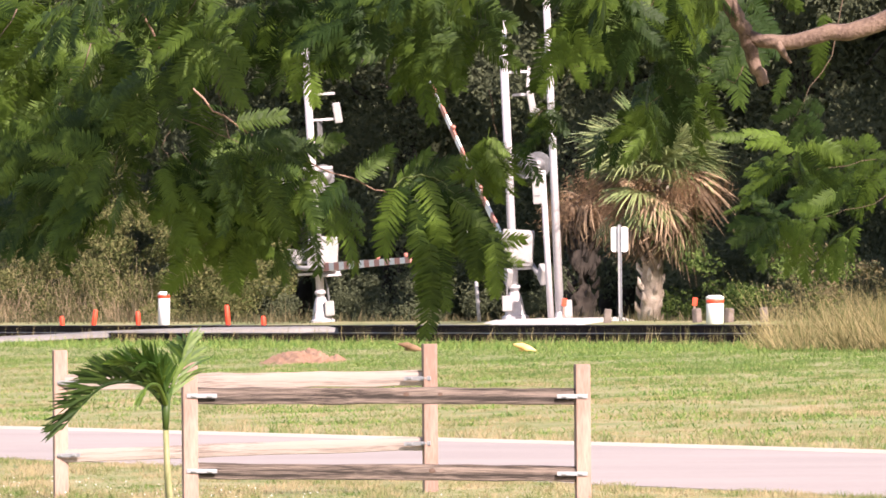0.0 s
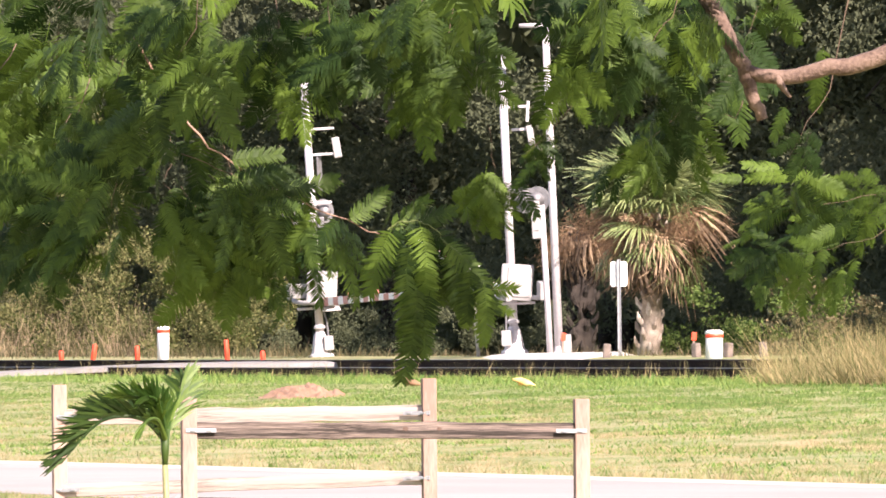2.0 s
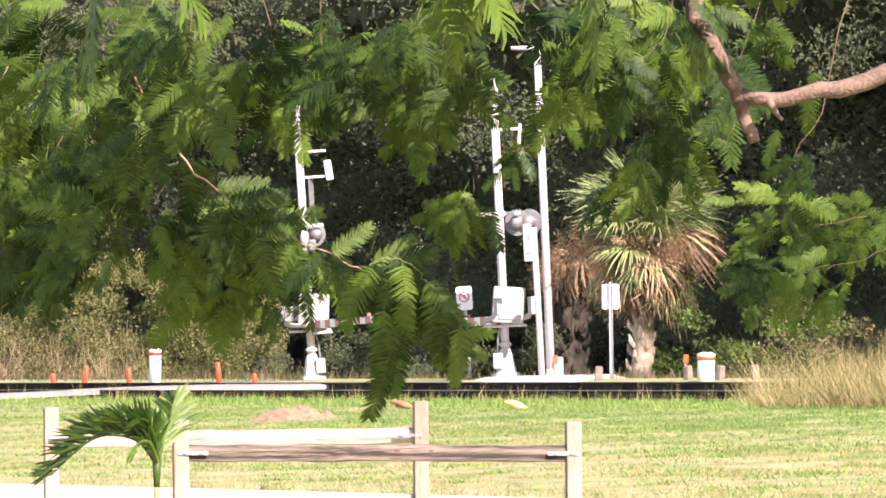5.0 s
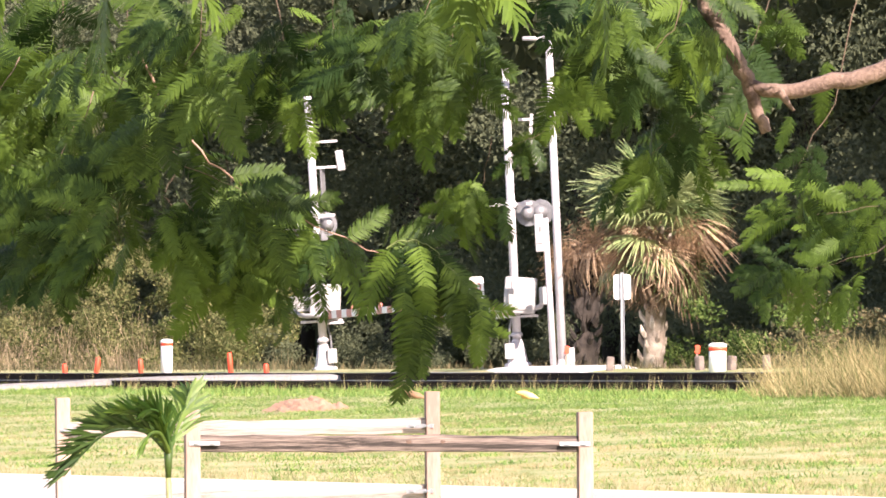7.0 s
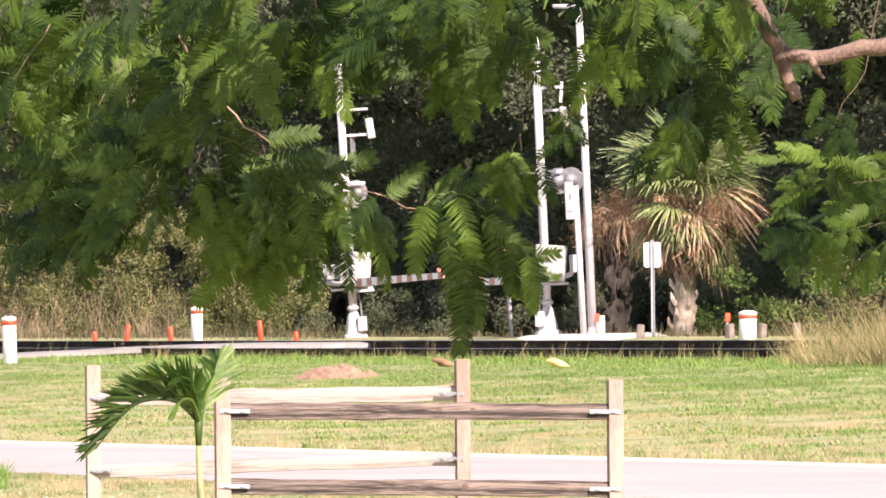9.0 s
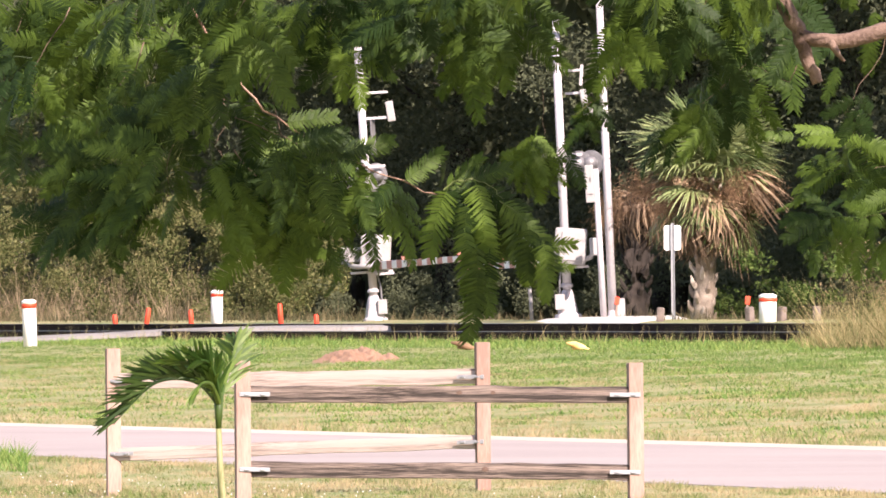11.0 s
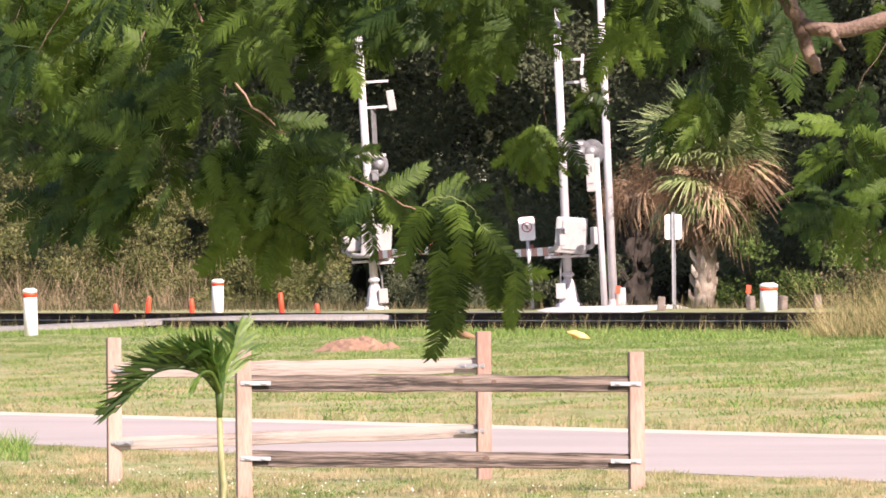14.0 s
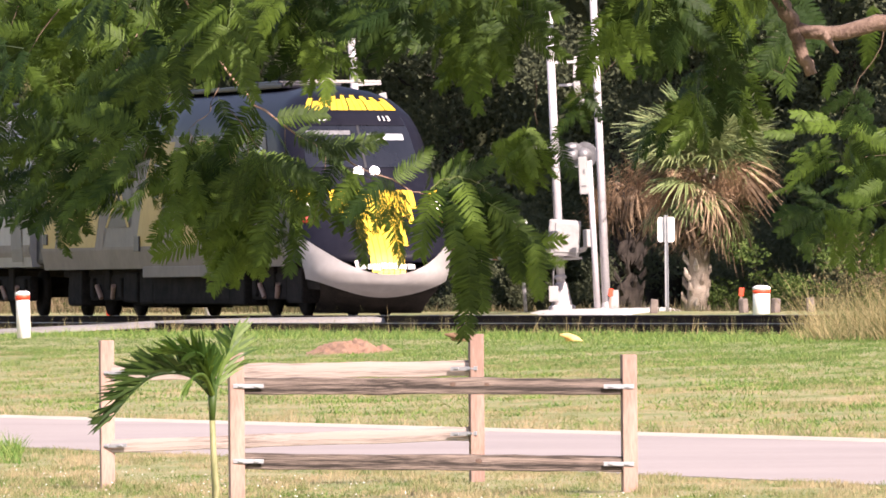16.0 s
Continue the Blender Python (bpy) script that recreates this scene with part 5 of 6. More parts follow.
def cabbage_palm(label, base, heart, green, dry, seed, bark, size=1.0, stout=0.2, dead=1.0, plumes=0):
    rnd = random.Random(seed)
    base, heart = Vector(base), Vector(heart)
    palm = thing("fan_palm", label, "palm tree", Matrix.Translation(base))
    h = heart - base
    pts = [h * t + Vector((0.04 * math.sin(5 * t), 0, 0)) for t in (-0.1, 0.2, 0.45, 0.7, 1.0)]
    trunk = part("trunk", tube(bmesh.new(), pts, [stout, stout * 0.95, stout * 0.93, stout, stout * 0.8], 14), bark, palm, "", True)
    boot_bm = bmesh.new()
    tube(boot_bm, [(0, 0, 0), (0.09, 0, 0.10), (0.12, 0, 0.22)], [0.06, 0.05, 0.015], 6)
    first = part("leaf_boot", boot_bm, bark, trunk, "split stub of an old leaf")
    for k in range(46):
        t = (k + 0.5) / 46
        m = Matrix.Translation(h * t * 0.95) @ pose(0, 0, 0, 0, 0, 137.5 * k) @ pose(stout - 0.06, 0, 0)
        if k == 0:
            first.matrix_basis = m
        else:
            ob = new("leaf_boot", first.data)
            ob.parent = trunk
            ob.matrix_basis = m
    for k in range(green):
        az, el = 137.5 * k + rnd.uniform(-15, 15), 84 - 66 * (k / max(1, green - 1)) ** 0.8
        if k % 4 == 3:
            el = rnd.uniform(-58, 0)
        ob = new("fan_leaf", rnd.choice(GREEN_FANS))
        ob.parent = palm
        s = rnd.uniform(0.85, 1.1) * size
        ob.matrix_basis = Matrix.Translation(h) @ pose(0, 0, 0, 0, 0, az) @ pose(0, 0, 0, rnd.uniform(-30, 30), -el, 0) @ Matrix.Diagonal((s, s, s, 1))
    for k in range(dry):
        az, el = 137.5 * k + rnd.uniform(-15, 15), 24 - 80 * rnd.random()
        ob = new("dead_fan_leaf", rnd.choice(DRY_FANS))
        ob.parent = palm
        s = rnd.uniform(0.6, 1.1) * size * dead
        ob.matrix_basis = Matrix.Translation(h + Vector((0, 0, -0.12))) @ pose(0, 0, 0, 0, 0, az) @ pose(0, 0, 0, rnd.uniform(-40, 40), -el, 0) @ Matrix.Diagonal((s, s, s, 1))
    for k in range(plumes):
        # spent flower plumes: fluffy bunches of thin brown strands
        az, out = 6.283 * k / max(1, plumes) + rnd.uniform(-0.3, 0.3), rnd.uniform(0.8, 1.4) * size
        mid = h + Vector((out * math.cos(az), out * math.sin(az), rnd.uniform(-0.55, -0.05)))
        verts, faces = [], []
        for j in range(420):
            q = Vector((rnd.gauss(0, 0.17), rnd.gauss(0, 0.17), rnd.gauss(-0.05, 0.20)))
            d = Vector((rnd.gauss(0, 1), rnd.gauss(0, 1), rnd.gauss(-0.6, 1))).normalized() * rnd.uniform(0.08, 0.2)
            w = d.cross(Vector((rnd.random(), 1, rnd.random()))).normalized() * 0.005
            verts += [q - w, q + w, q + d]
            faces.append((3 * j, 3 * j + 1, 3 * j + 2))
        plume = raw("flower_plume", verts, faces, M_PLUME, palm)
        plume.location, plume["kind"] = mid, "stuff"
    return palm


M_PLUME = mat("spent_flower_plume", (0.17, 0.10, 0.058), (0.36, 0.225, 0.13), 3.0, 0.9, island=0.5, through_light=0.25)
cabbage_palm("fan palm with a skirt of dead brown leaves behind the rails", (5.022, 243.00, 1.232), (5.140, 243.00, 4.068), 62, 52, 5, M_BOOT, 1.0, 0.215, 1.12, 14)
# this trunk's shade comes from the darkened bark colour
cabbage_palm("fan palm with hanging dead leaves, its trunk darkened for shade", (3.831, 250.00, 1.300), (3.920, 250.00, 3.817), 0, 28, 6, M_SHADEBARK, 0.70, 0.28, 1.1, 6)


def frond(parent, pts, leaflets, long, seed, lift=1.0, material=None, fan=False, label="arching green feather frond"):
    """A feather frond along a bent spine; leaflets hang from both sides."""
    rnd = random.Random(seed)
    pts = [Vector(p) for p in pts]
    fine = []
    for k in range(25):
        t = k / 24 * (len(pts) - 1)
        i = min(int(t), len(pts) - 2)
        f = t - i
        p0, p1, p2, p3 = pts[max(i - 1, 0)], pts[i], pts[i + 1], pts[min(i + 2, len(pts) - 1)]
        fine.append(0.5 * ((2 * p1) + (p2 - p0) * f + (2 * p0 - 5 * p1 + 4 * p2 - p3) * f * f + (3 * p1 - p0 - 3 * p2 + p3) * f ** 3))
    bm = tube(bmesh.new(), fine, [0.019 * (1 - 0.85 * k / 24) for k in range(25)], 6)
    root = fine[0].copy()
    for k in range(leaflets):
        t = 0.14 + 0.86 * (k + 0.5) / leaflets
        u = t * 24
        i = min(int(u), 23)
        p = fine[i].lerp(fine[i + 1], u - i)
        d = (fine[i + 1] - fine[i]).normalized()
        size = long * (0.55 + 0.9 * math.sin(math.pi * min(1, 0.2 + 0.75 * t))) * 0.7
        up = Vector((-d.z, 0, d.x)) * (1 if d.x > 0 else -1)
        for sgn in (-1, 1):
            a = (d * rnd.uniform(0.75, 1.0) + up * rnd.uniform(0.2, 1.15) * lift * (sgn if fan else 1) + Vector((-0.15, sgn * rnd.uniform(0.1, 0.5), rnd.uniform(-0.1, 0.1)))).normalized()
            w = a.cross(Vector((0.2, 1, 0.3))).normalized() * 0.0100
            fall = rnd.uniform(0.05, 0.35)
            vs = []
            for s, ww in ((0, 0.4), (0.35, 1.0), (0.7, 0.8), (1, 0.1)):
                c = p + a * size * s + Vector((0, 0, -fall * size * s * s))
                vs += [bm.verts.new(c + w * ww), bm.verts.new(c - w * ww)]
            for s in range(3):
                bm.faces.new((vs[2 * s], vs[2 * s + 1], vs[2 * s + 3], vs[2 * s + 2]))
    bmesh.ops.translate(bm, vec=-root, verts=bm.verts)
    ob = part("frond", bm, material or M_YPALM, parent, label, False)
    return ob, root


FRONDS = []


def young_palm():
    base = Vector((-1.312, 76.50, 0.086))
    base.z = ground_z(base.x, base.y)
    palm = thing("young_palm", "young palm with arching green fronds bent by the wind", "palm tree", Matrix.Translation(base))
    top = Vector((-1.332, 76.50, 0.587)) - base
    crown = Vector((-1.332, 76.50, 0.774)) - base
    part("stem", tube(bmesh.new(), [(0, 0, -0.15), (0.0, 0, 0.12), top * 0.6, top], [0.030, 0.024, 0.019, 0.018], 14), M_YSTEM, palm, "slim ringed yellow-green stem", True)
    part("crownshaft", tube(bmesh.new(), [top, top.lerp(crown, 0.5), crown + Vector((0, 0, 0.03))], [0.017, 0.024, 0.030], 14), M_SHADEFROND, palm, "smooth dark green crownshaft", True)
    for path, n, long, seed, lift in (
            (((-1.331, 76.50, 0.735), (-1.440, 76.40, 0.850), (-1.574, 76.30, 0.880), (-1.718, 76.30, 0.845), (-1.847, 76.30, 0.722), (-1.953, 76.30, 0.590)), 36, 0.27, 1, 1.25),
            (((-1.332, 76.50, 0.735), (-1.430, 76.60, 0.850), (-1.600, 76.70, 0.905), (-1.780, 76.80, 0.880)), 32, 0.27, 2, 1.3),
            (((-1.329, 76.50, 0.735), (-1.290, 76.60, 0.870), (-1.240, 76.70, 1.010), (-1.220, 76.80, 1.120)), 24, 0.27, 3, 0.8),
            (((-1.332, 76.50, 0.735), (-1.385, 76.40, 0.870), (-1.470, 76.30, 0.965), (-1.600, 76.20, 0.975)), 26, 0.25, 4, 1.0),
            (((-1.329, 76.50, 0.735), (-1.370, 76.30, 0.850), (-1.425, 76.10, 0.860), (-1.480, 75.90, 0.790)), 16, 0.16, 5, -0.5),
            (((-1.329, 76.50, 0.735), (-1.345, 76.40, 0.880), (-1.390, 76.30, 0.985), (-1.450, 76.20, 1.000)), 20, 0.22, 6, 0.8)):
        # the first two fronds carry their shade in a darker leaf colour
        FRONDS.append(frond(palm, [Vector(p) - base for p in path], n, long, seed, lift, M_SHADEFROND if seed < 3 else None, seed in (3, 6), "drooping frond darkened for shade" if seed < 3 else "arching green feather frond"))
    for ob, root in FRONDS:
        ob.location = root


young_palm()


# ---------------------------------------------------------------- woods, brush and grass
def fill(name, verts, faces_n, corners, material):
    """One mesh from numpy corners: faces of the same corner count, in order."""
    me = bpy.data.meshes.new(name)
    total = faces_n * corners
    me.vertices.add(len(verts))
    me.vertices.foreach_set("co", verts.astype(np.float32).ravel())
    me.loops.add(total)
    me.loops.foreach_set("vertex_index", np.arange(total, dtype=np.int32))
    me.polygons.add(faces_n)
    me.polygons.foreach_set("loop_start", np.arange(0, total, corners, dtype=np.int32))
    me.update(calc_edges=True)
    me.materials.append(material)
    return new(name, me)


def leaf_cloud(name, clumps, per, size, material, label, category, seed, flat=0.5, corners=4):
    """Many small loose leaves gathered in uneven clumps."""
    rng = np.random.default_rng(seed)
    cs = np.repeat(np.array([c[:3] for c in clumps]), per, axis=0)
    rs = np.repeat(np.array([c[3:] for c in clumps]), per, axis=0)
    n = len(cs)
    d = rng.normal(size=(n, 3))
    d /= np.linalg.norm(d, axis=1)[:, None]
    r = rng.random(n) ** 0.45
    p = cs + d * rs * r[:, None]
    a = rng.normal(size=(n, 3))
    a /= np.linalg.norm(a, axis=1)[:, None]
    b = np.cross(a, rng.normal(size=(n, 3)))
    b /= np.linalg.norm(b, axis=1)[:, None]
    s = (size * rng.uniform(0.5, 1.3, n))[:, None]
    ring = [p - a * s, p + b * s * flat, p + a * s, p - b * s * flat][:corners]
    ob = fill(name, np.stack(ring, axis=1).reshape(-1, 3), n, corners, material)
    return tagged(ob, label, category, kind="stuff")


def blades(name, c_range, u_range, count, high, wide, material, label, category, seed, lean_by=0.5, keep=None, lift=0.0):
    """Grass blades over a stretch of the land: c across, u the bearing (metres sideways per metre away)."""
    rng = np.random.default_rng(seed)
    c = rng.uniform(*c_range, count)
    u = rng.uniform(*u_range, count)
    y = c / (u * 0.968 + 0.252)
    x = u * y
    if keep is not None:
        ok = keep(x, y, c, u, rng)
        x, y, c, u = x[ok], y[ok], c[ok], u[ok]
    n = len(x)
    table = np.array(RISE)
    z = np.interp(c, table[:, 0], table[:, 1]) + lift - 0.01
    az = rng.uniform(0, 2 * np.pi, n)
    h = high * rng.uniform(0.4, 1.2, n) ** 1.2
    cell = (np.floor(x / 0.22 + 0.4 * np.sin(y * 0.9)).astype(np.int64) * 7919 + np.floor(y / 1.3 + 0.4 * np.sin(x * 3)).astype(np.int64) * 104729) % 4096
    h *= (0.55 + 1.0 * rng.random(4096) ** 2)[cell]
    w = wide * rng.uniform(0.6, 1.3, n)
    lx, ly = rng.normal(0, lean_by, n) * h, rng.normal(0, lean_by, n) * h
    p = np.stack([x, y, z], 1)
    side = np.stack([np.cos(az) * w, np.sin(az) * w, np.zeros(n)], 1)
    tip = p + np.stack([lx, ly, h], 1)
    tri = np.stack([p - side, p + side, tip], axis=1).reshape(-1, 3)
    ob = fill(name, tri, n, 3, material)
    return tagged(ob, label, category, kind="stuff")


def woodland():
    rnd = random.Random(11)
    clumps = []
    for k in range(720):
        c = rnd.uniform(69.5, 80)
        s = rnd.uniform(-350, -205)
        z = 1.5 + 11 * rnd.random()
        p = lay(s, c + 0.18 * (12 - z) * rnd.random(), z)
        r = rnd.uniform(0.6, 1.6)
        clumps.append((*p, r * 1.3, r * 1.6, r * 0.8))
    leaf_cloud("woodland", clumps, 800, 0.066, M_WOODLEAF, "dark tangled woodland edge behind the railway", "woods", 21, 0.9, 3)
    far = []
    for k in range(420):
        p = lay(rnd.uniform(-380, -200), rnd.uniform(80, 92), 1.0 + 14 * rnd.random())
        far.append((*p, 2.6, 3.0, 2.0))
    leaf_cloud("deep_woodland", far, 150, 0.55, M_WOODLEAF, "deep shaded woodland interior", "woods", 22)
    # canopy rim out of view above the wood's edge, added to shade it
    rim = []
    for k in range(640):
        p = lay(rnd.uniform(-330, -170), rnd.uniform(73, 92), rnd.uniform(7.6, 14))
        rim.append((*p, 2.4, 3.0, 1.2))
    leaf_cloud("unseen_shade_canopy", rim, 150, 0.40, M_WOODLEAF, "unseen crowns added to shade the woodland edge", "woods", 23)
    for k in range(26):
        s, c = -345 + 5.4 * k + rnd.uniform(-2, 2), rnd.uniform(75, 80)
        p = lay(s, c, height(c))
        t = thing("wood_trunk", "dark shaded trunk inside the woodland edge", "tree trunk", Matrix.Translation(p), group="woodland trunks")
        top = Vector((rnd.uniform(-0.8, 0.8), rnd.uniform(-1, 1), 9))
        part("trunk", tube(bmesh.new(), [(0, 0, -0.2), top * 0.3 + Vector((0.1, 0, 0)), top * 0.65, top], [0.22, 0.17, 0.13, 0.06], 9), M_SHADEBARK, t, "", True)
        side = top * 0.5
        part("limb", tube(bmesh.new(), [side, side + Vector((rnd.uniform(-1.5, 1.5), -0.6, 0.8)), side + Vector((rnd.uniform(-2.5, 2.5), -1.0, 1.8))], [0.07, 0.05, 0.02], 7), M_SHADEBARK, t, "", True)


def in_bearing(c, lo, hi, n, z_lo, z_hi, r, rnd, c_jit=2.0):
    out = []
    for k in range(n):
        u, cc = rnd.uniform(lo, hi), c + rnd.uniform(-c_jit, c_jit)
        y = cc / (u * 0.968 + 0.252)
        z = height(cc) + rnd.uniform(z_lo, z_hi)
        q = r * rnd.uniform(0.6, 1.3)
        out.append((u * y, y, z, q * 1.2, q * 1.5, q * 0.8))
    return out


def brush():
    rnd = random.Random(31)
    leaf_cloud("olive_brush", in_bearing(66.5, -0.042, -0.008, 200, 0.0, 2.6, 0.40, rnd), 420, 0.043, M_OLIVE, "sunlit olive brush along the woodland edge", "brush", 41)
    leaf_cloud("low_brush", in_bearing(66.5, -0.012, 0.014, 30, 0.1, 0.9, 0.35, rnd, 1.0), 260, 0.036, M_WOODLEAF, "low dull brush behind the crossing", "brush", 42)
    leaf_cloud("green_shrub", in_bearing(66.8, 0.0222, 0.036, 30, 0.1, 1.3, 0.34, rnd, 1.0), 240, 0.042, M_SHRUB, "green shrubs beside the fan palms", "shrub", 43)
    leaf_cloud("brown_brush", in_bearing(66.8, 0.031, 0.046, 26, 0.1, 1.3, 0.36, rnd, 1.0), 220, 0.045, M_BRUSH, "dry brown brush behind the tall grass", "brush", 45)
    leaf_cloud("upper_scrub", in_bearing(68.5, -0.045, -0.020, 90, 1.6, 6.0, 0.5, rnd, 1.0), 150, 0.065, M_OLIVE, "sunlit scrub leaves high on the woodland edge", "brush", 44)


def weed_clumps(name, count, c_range, seed, label, size=1.0):
    """Low leafy clumps, each of many short broad blades."""
    rng = np.random.default_rng(seed)
    per = 70
    c = np.repeat(rng.uniform(*c_range, count), per)
    u = np.repeat(rng.uniform(-0.045, 0.045, count), per)
    r = np.repeat(rng.uniform(0.10, 0.45, count) * size, per)
    y = c / (u * 0.968 + 0.252)
    x = u * y
    n = len(x)
    x, y = x + rng.normal(0, 1, n) * r, y + rng.normal(0, 1, n) * r * 2.2
    table = np.array(RISE)
    z = np.interp(x * 0.968 + y * 0.252, table[:, 0], table[:, 1])
    h = rng.uniform(0.015, 0.060, n) * size
    az = rng.uniform(0, 6.283, n)
    p = np.stack([x, y, z], 1)
    side = np.stack([np.cos(az), np.sin(az), np.zeros(n)], 1) * 0.009 * size
    tip = p + np.stack([rng.normal(0, 0.7, n) * h, rng.normal(0, 0.7, n) * h, h], 1)
    tri = np.stack([p - side, p + side, tip], axis=1).reshape(-1, 3)
    tagged(fill(name, tri, n, 3, M_WEED), label, "weeds", kind="stuff")


def grasses():
    def lawn(x, y, c, u, rng):
        s = 0.252 * x - 0.968 * y
        off_road = (c < 22.75) | (c > 30.75 - np.clip((-100 - s) * 0.05, 0, 2.2))
        return off_road & (y > 70)
    blades("near_lawn", (16, 23.2), (-0.045, 0.045), 200000, 0.042, 0.0042, M_GRASS, "mown lawn round the fence", "grass", 51, keep=lawn)
    blades("bank_grass", (28.5, 47), (-0.045, 0.045), 520000, 0.034, 0.0036, M_GRASS, "rough half-dry grass on the lower railway bank", "grass", 52,
           keep=lambda x, y, c, u, rng: lawn(x, y, c, u, rng) & (rng.random(len(c)) < (47.5 - c) / 6 + 0.5 * np.sin(3.1 * x) * np.sin(0.4 * y)))
    blades("green_bank_grass", (36, 52.8), (-0.045, 0.045), 500000, 0.040, 0.0038, M_BANK, "lush green grass on the upper railway bank", "grass", 60,
           keep=lambda x, y, c, u, rng: rng.random(len(c)) < (c - 38) / 7 + 0.5 * np.sin(2.3 * x + 1) * np.sin(0.3 * y))
    blades("track_weeds", (50.5, 54.2), (-0.045, 0.045), 22000, 0.10, 0.009, M_WEED, "green weeds along the foot of the track", "weeds", 53)
    blades("rail_weeds", (53.0, 54.4), (-0.045, 0.045), 2200, 0.32, 0.0045, M_STRAW, "thin dry stalks before the rails", "weeds", 54, 0.3)
    blades("dry_verge", (62.8, 66), (-0.045, -0.006), 3000, 0.30, 0.008, M_BRUSH, "tall dry grass along the woodland edge", "grass", 55, 0.3)
    blades("tall_verge", (64.5, 66.5), (-0.045, -0.018), 2400, 1.15, 0.006, M_STALK, "tall pinkish dry stalks before the brush", "grass", 62, 0.35)
    blades("dry_verge_far", (63.5, 66), (-0.006, 0.034), 1500, 0.20, 0.008, M_BRUSH, "dry grass behind the signal masts", "grass", 56, 0.4)
    blades("tall_grass_clump", (51.0, 53.5), (0.0285, 0.046), 15000, 0.66, 0.0055, M_STRAW, "tall dry grass clump at the rails", "grass", 57, 0.6,
           keep=lambda x, y, c, u, rng: rng.random(len(u)) < (u - 0.0275) / 0.012)
    weed_clumps("bank_weeds", 520, (31.5, 52.0), 71, "green weed clumps scattered over the grass bank")
    weed_clumps("lawn_weeds", 150, (16.5, 21.3), 72, "green weed clumps in the lawn", 0.5)
    blades("road_tuft", (28.6, 31.2), (-0.045, 0.045), 14000, 0.12, 0.008, M_GRASS, "longer grass at the road's far edge", "grass", 58, keep=lambda x, y, c, u, rng: np.abs(c - 30.7 + np.clip((-100 - 0.252 * x + 0.968 * y) * 0.05, 0, 2.2)) < 0.5)
    blades("verge_tuft", (20.8, 22.7), (-0.045, -0.0325), 3000, 0.13, 0.007, M_WEED, "uncut grass tuft at the road's near edge", "grass", 59)

    rng = np.random.default_rng(61)
    c, u = rng.uniform(16.5, 20.5, 320), rng.uniform(-0.044, 0.044, 320)
    y = c / (u * 0.968 + 0.252)
    table = np.array(RISE)
    p = np.stack([u * y, y, np.interp(c, table[:, 0], table[:, 1]) + rng.uniform(0.03, 0.06, 320)], 1)[y > 70]
    d = 0.0045
    quad = np.stack([p + (-d, 0, 0), p + (0, 0, -d), p + (d, 0, 0), p + (0, 0, d)], axis=1).reshape(-1, 3)
    tagged(fill("clover_flowers", quad, len(p), 4, M_WHITE), "tiny white clover flowers in the lawn", "flowers", kind="stuff")


woodland()
brush()
grasses()


# ---------------------------------------------------------------- what moves
SPEED = 38.0


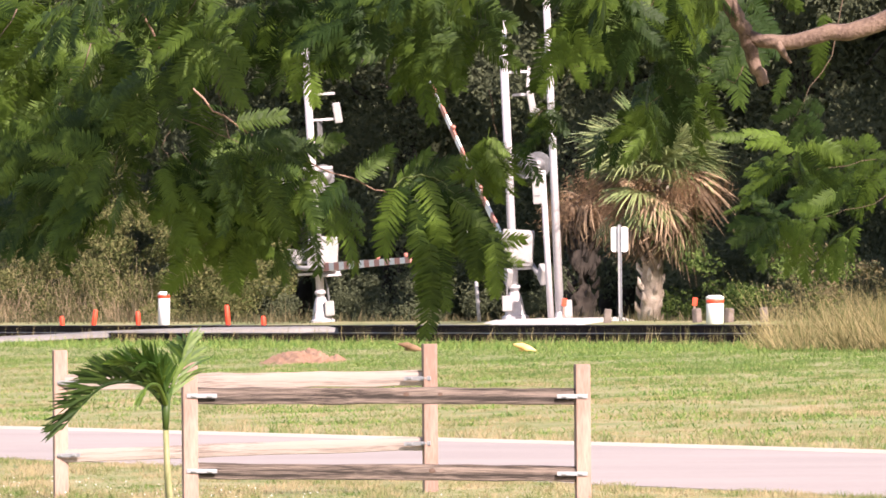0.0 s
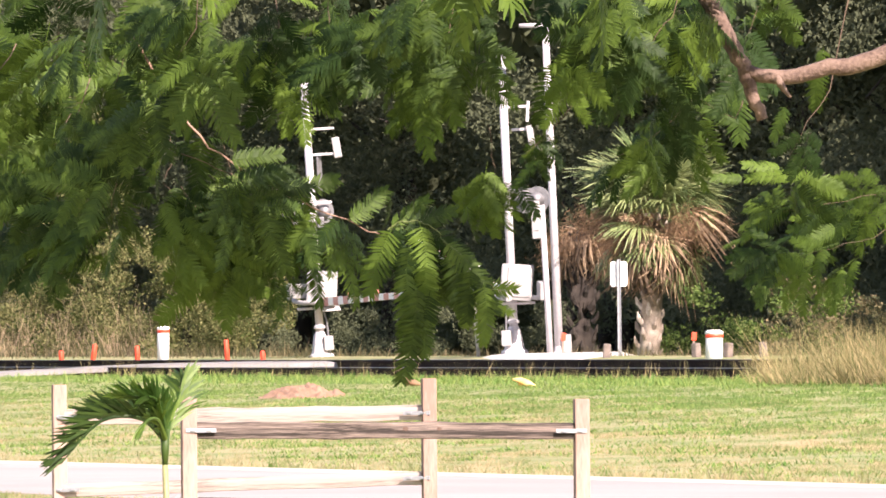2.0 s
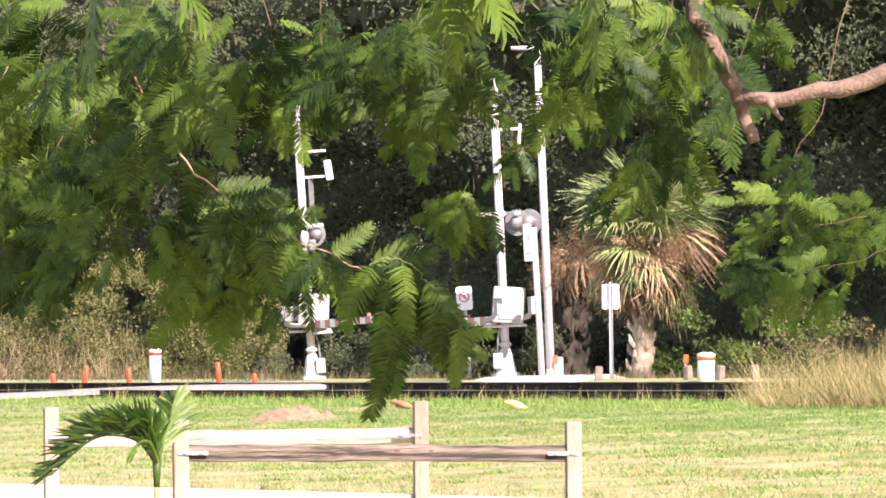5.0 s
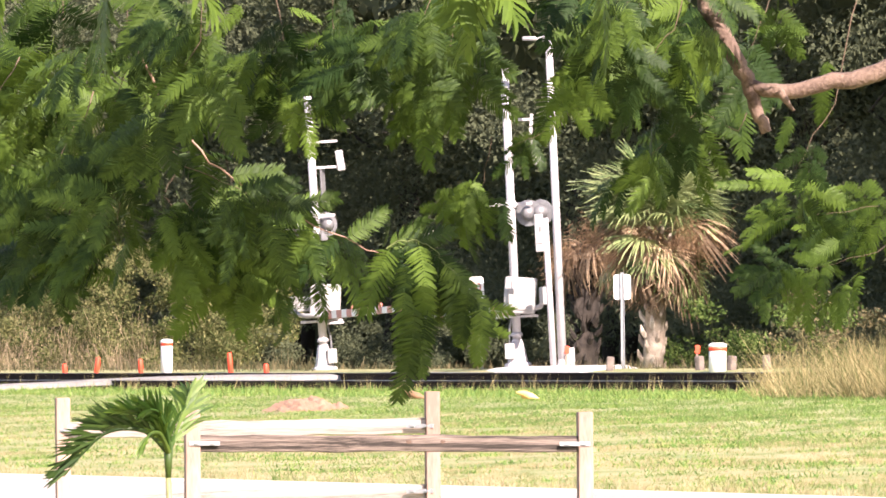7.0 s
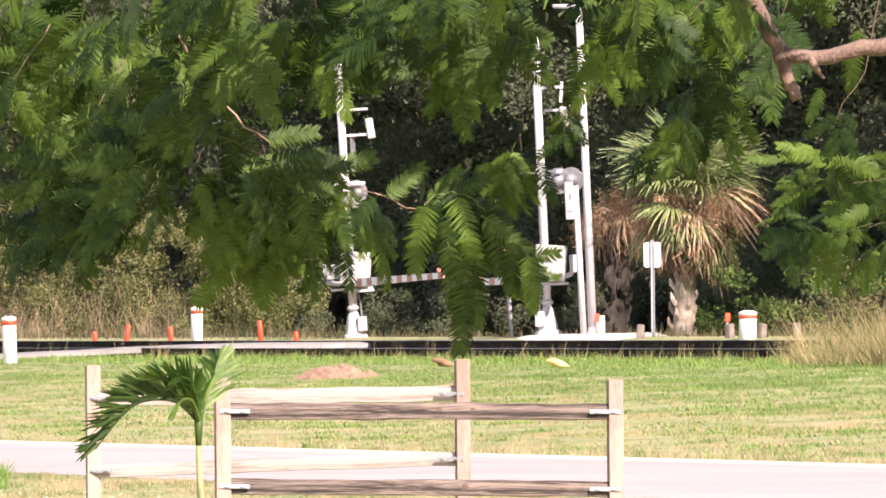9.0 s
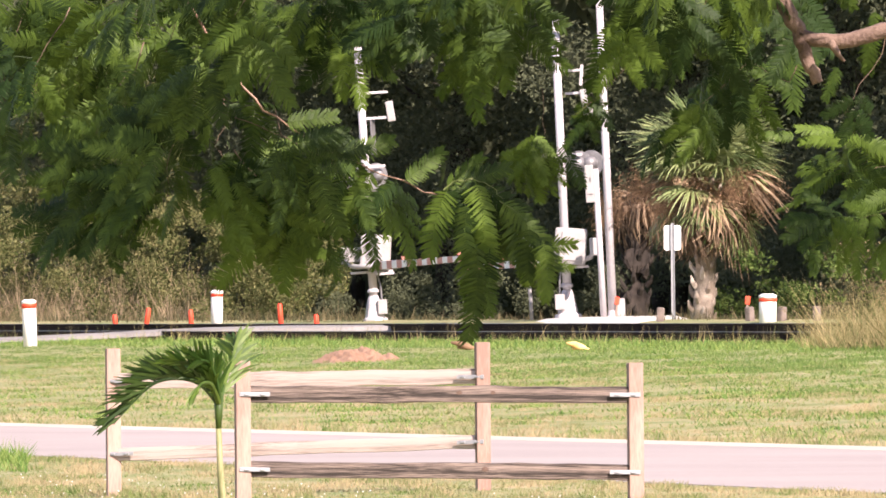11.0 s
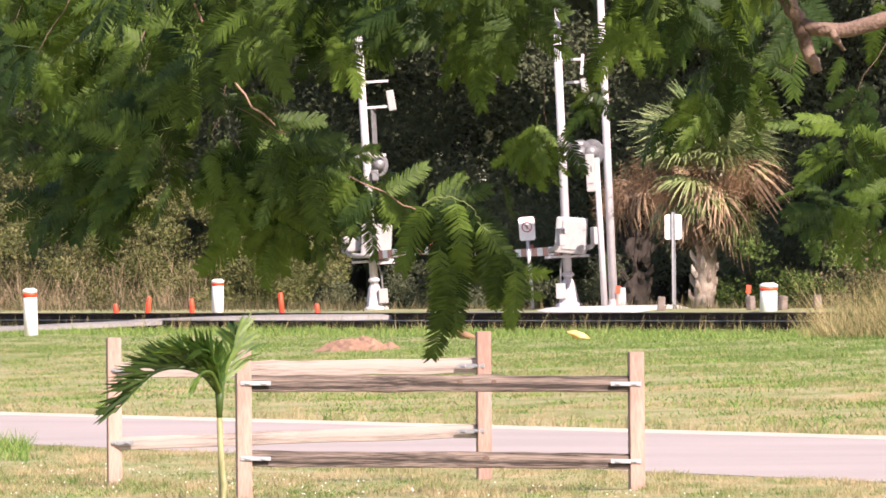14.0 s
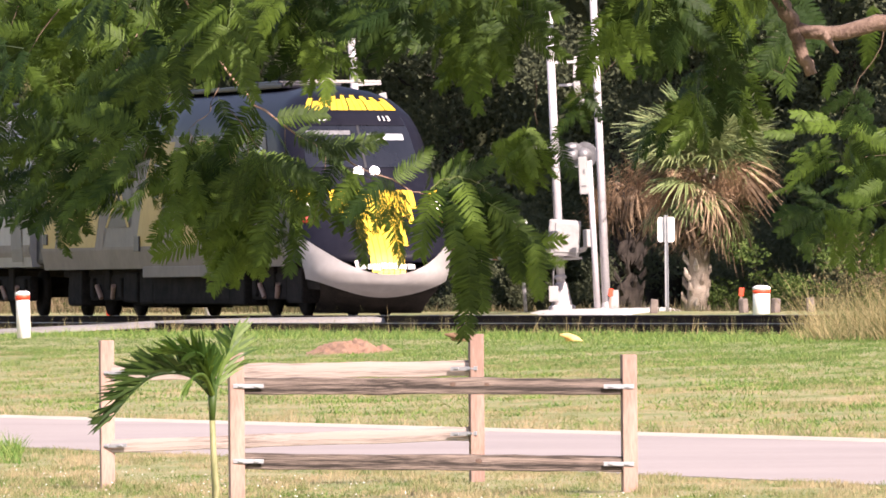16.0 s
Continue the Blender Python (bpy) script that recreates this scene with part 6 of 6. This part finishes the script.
def motions():
    heading = math.degrees(math.atan2(ALONG.y, ALONG.x))
    s_end = -231.05
    times = [0.5 * k for k in range(31)] + [15.2, 15.4, 15.6, 15.8, 15.9, 15.967, 16.0]
    for ob, gap in ((loco, 0.0), (first_coach, 24.0), (second_coach, 50.3)):
        rows = []
        for t in times:
            p = lay(s_end - SPEED * (16.0 - t) - gap, 59.3, 1.265)
            rows.append((t, pose(p.x, p.y, p.z, 0, 0, heading)))
        walk(ob, rows)
    # the gate arm comes down in the first three seconds
    piv, turn = arm_a.matrix_basis.translation.copy(), BACK_TURN
    walk(arm_a, [(t, Matrix.Translation(piv) @ turn @ pose(0, 0, 0, 0, -a, 0)) for t, a in
                 ((0, 33), (0.6, 26), (1.2, 18.5), (1.8, 12), (2.4, 5.5), (2.8, 1.0), (3.1, 0), (16, 0))])
    # wind in the feathery leaves: each branch swings about its own start
    long_twig = [(0, -2.6), (1.5, -1.6), (2.5, 0.2), (3.5, 2.2), (4.2, 2.2), (6.3, 1.6), (7, 0.6), (8, -1.0), (9, -2.4), (11.5, -1.0), (12.5, 0), (13.5, 2.0), (14.5, 6.0), (15.2, 3.0), (16, 0.5)]
    strands = [(0, -4), (1.5, -3), (2.5, 2), (3.5, 4), (4.2, 4), (6.3, 2), (7, -1), (8, -4), (9, -6), (11.5, -3), (12.5, 1), (13.5, -2), (14.5, -4), (15.2, -7), (16, -9)]

    # late gust from the train's side
    gust = [(0, 0), (13.0, 0), (14.0, 6), (14.8, 14), (15.4, 24), (16, 26)]
    aside = [(0, 2), (2, 4), (3.5, 16), (6.5, 22), (8, 20), (9, 12), (11.5, 6), (14, 8), (16, 10)]

    def at(table, t):
        for (t0, a), (t1, b) in zip(table, table[1:]):
            if t <= t1:
                return a + (b - a) * (t - t0) / (t1 - t0)
        return table[-1][1]
    twig_piv = [p for _, p, _, seed in SPRAYS if seed == 5][0]
    for br, piv, (amount, bias), seed in SPRAYS:
        rnd = random.Random(900 + seed)
        f1, f2, p1, p2 = rnd.uniform(0.22, 0.34), rnd.uniform(0.5, 0.8), rnd.uniform(0, 6.28), rnd.uniform(0, 6.28)
        rows = []
        for k in range(33):
            t = 0.5 * k
            wave = 0.9 * math.sin(6.283 * f1 * t + p1) + 0.5 * math.sin(6.283 * f2 * t + p2)
            b = min(amount, 1.5) * 0.8 * math.sin(6.283 * f1 * t + p2)
            swing = Matrix.Translation(twig_piv) @ pose(0, 0, 0, 0, at(long_twig, t) + 0.4 * math.sin(5 * t), 0) @ Matrix.Translation(-twig_piv)
            if seed == 5:
                rows.append((t, swing @ Matrix.Translation(piv)))
            elif seed in (18, 32):
                rows.append((t, Matrix.Translation(piv) @ pose(0, 0, 0, b, at(aside, t) + amount * wave, 0)))
            elif seed in (6, 7):
                rows.append((t, swing @ Matrix.Translation(piv) @ pose(0, 0, 0, b, at(strands, t) + 1.5 * wave, 0)))
            else:
                more = {37: 1.2, 38: 1.1, 8: 1.0, 24: 1.0, 30: 1.1, 36: 1.2, 9: 0.5, 10: 0.4, 31: 0.4, 14: 0.3, 13: 0.3, 12: 0.3}.get(seed, 0.0) * at(gust, t)
                rows.append((t, Matrix.Translation(piv) @ pose(0, 0, 0, b, bias + amount * wave + more, 0)))
        walk(br, rows)
    for k, (ob, root) in enumerate(FRONDS):
        rows = []
        for j in range(33):
            t = 0.5 * j
            a = 1.6 * math.sin(1.9 * t + k) + 1.0 * math.sin(4.1 * t + 2 * k) + (9.0 * math.exp(-((t - 4.2) / 1.1) ** 2) if k < 2 else 0)
            rows.append((t, Matrix.Translation(root) @ pose(0, 0, 0, 0, a, 0)))
        walk(ob, rows)


motions()
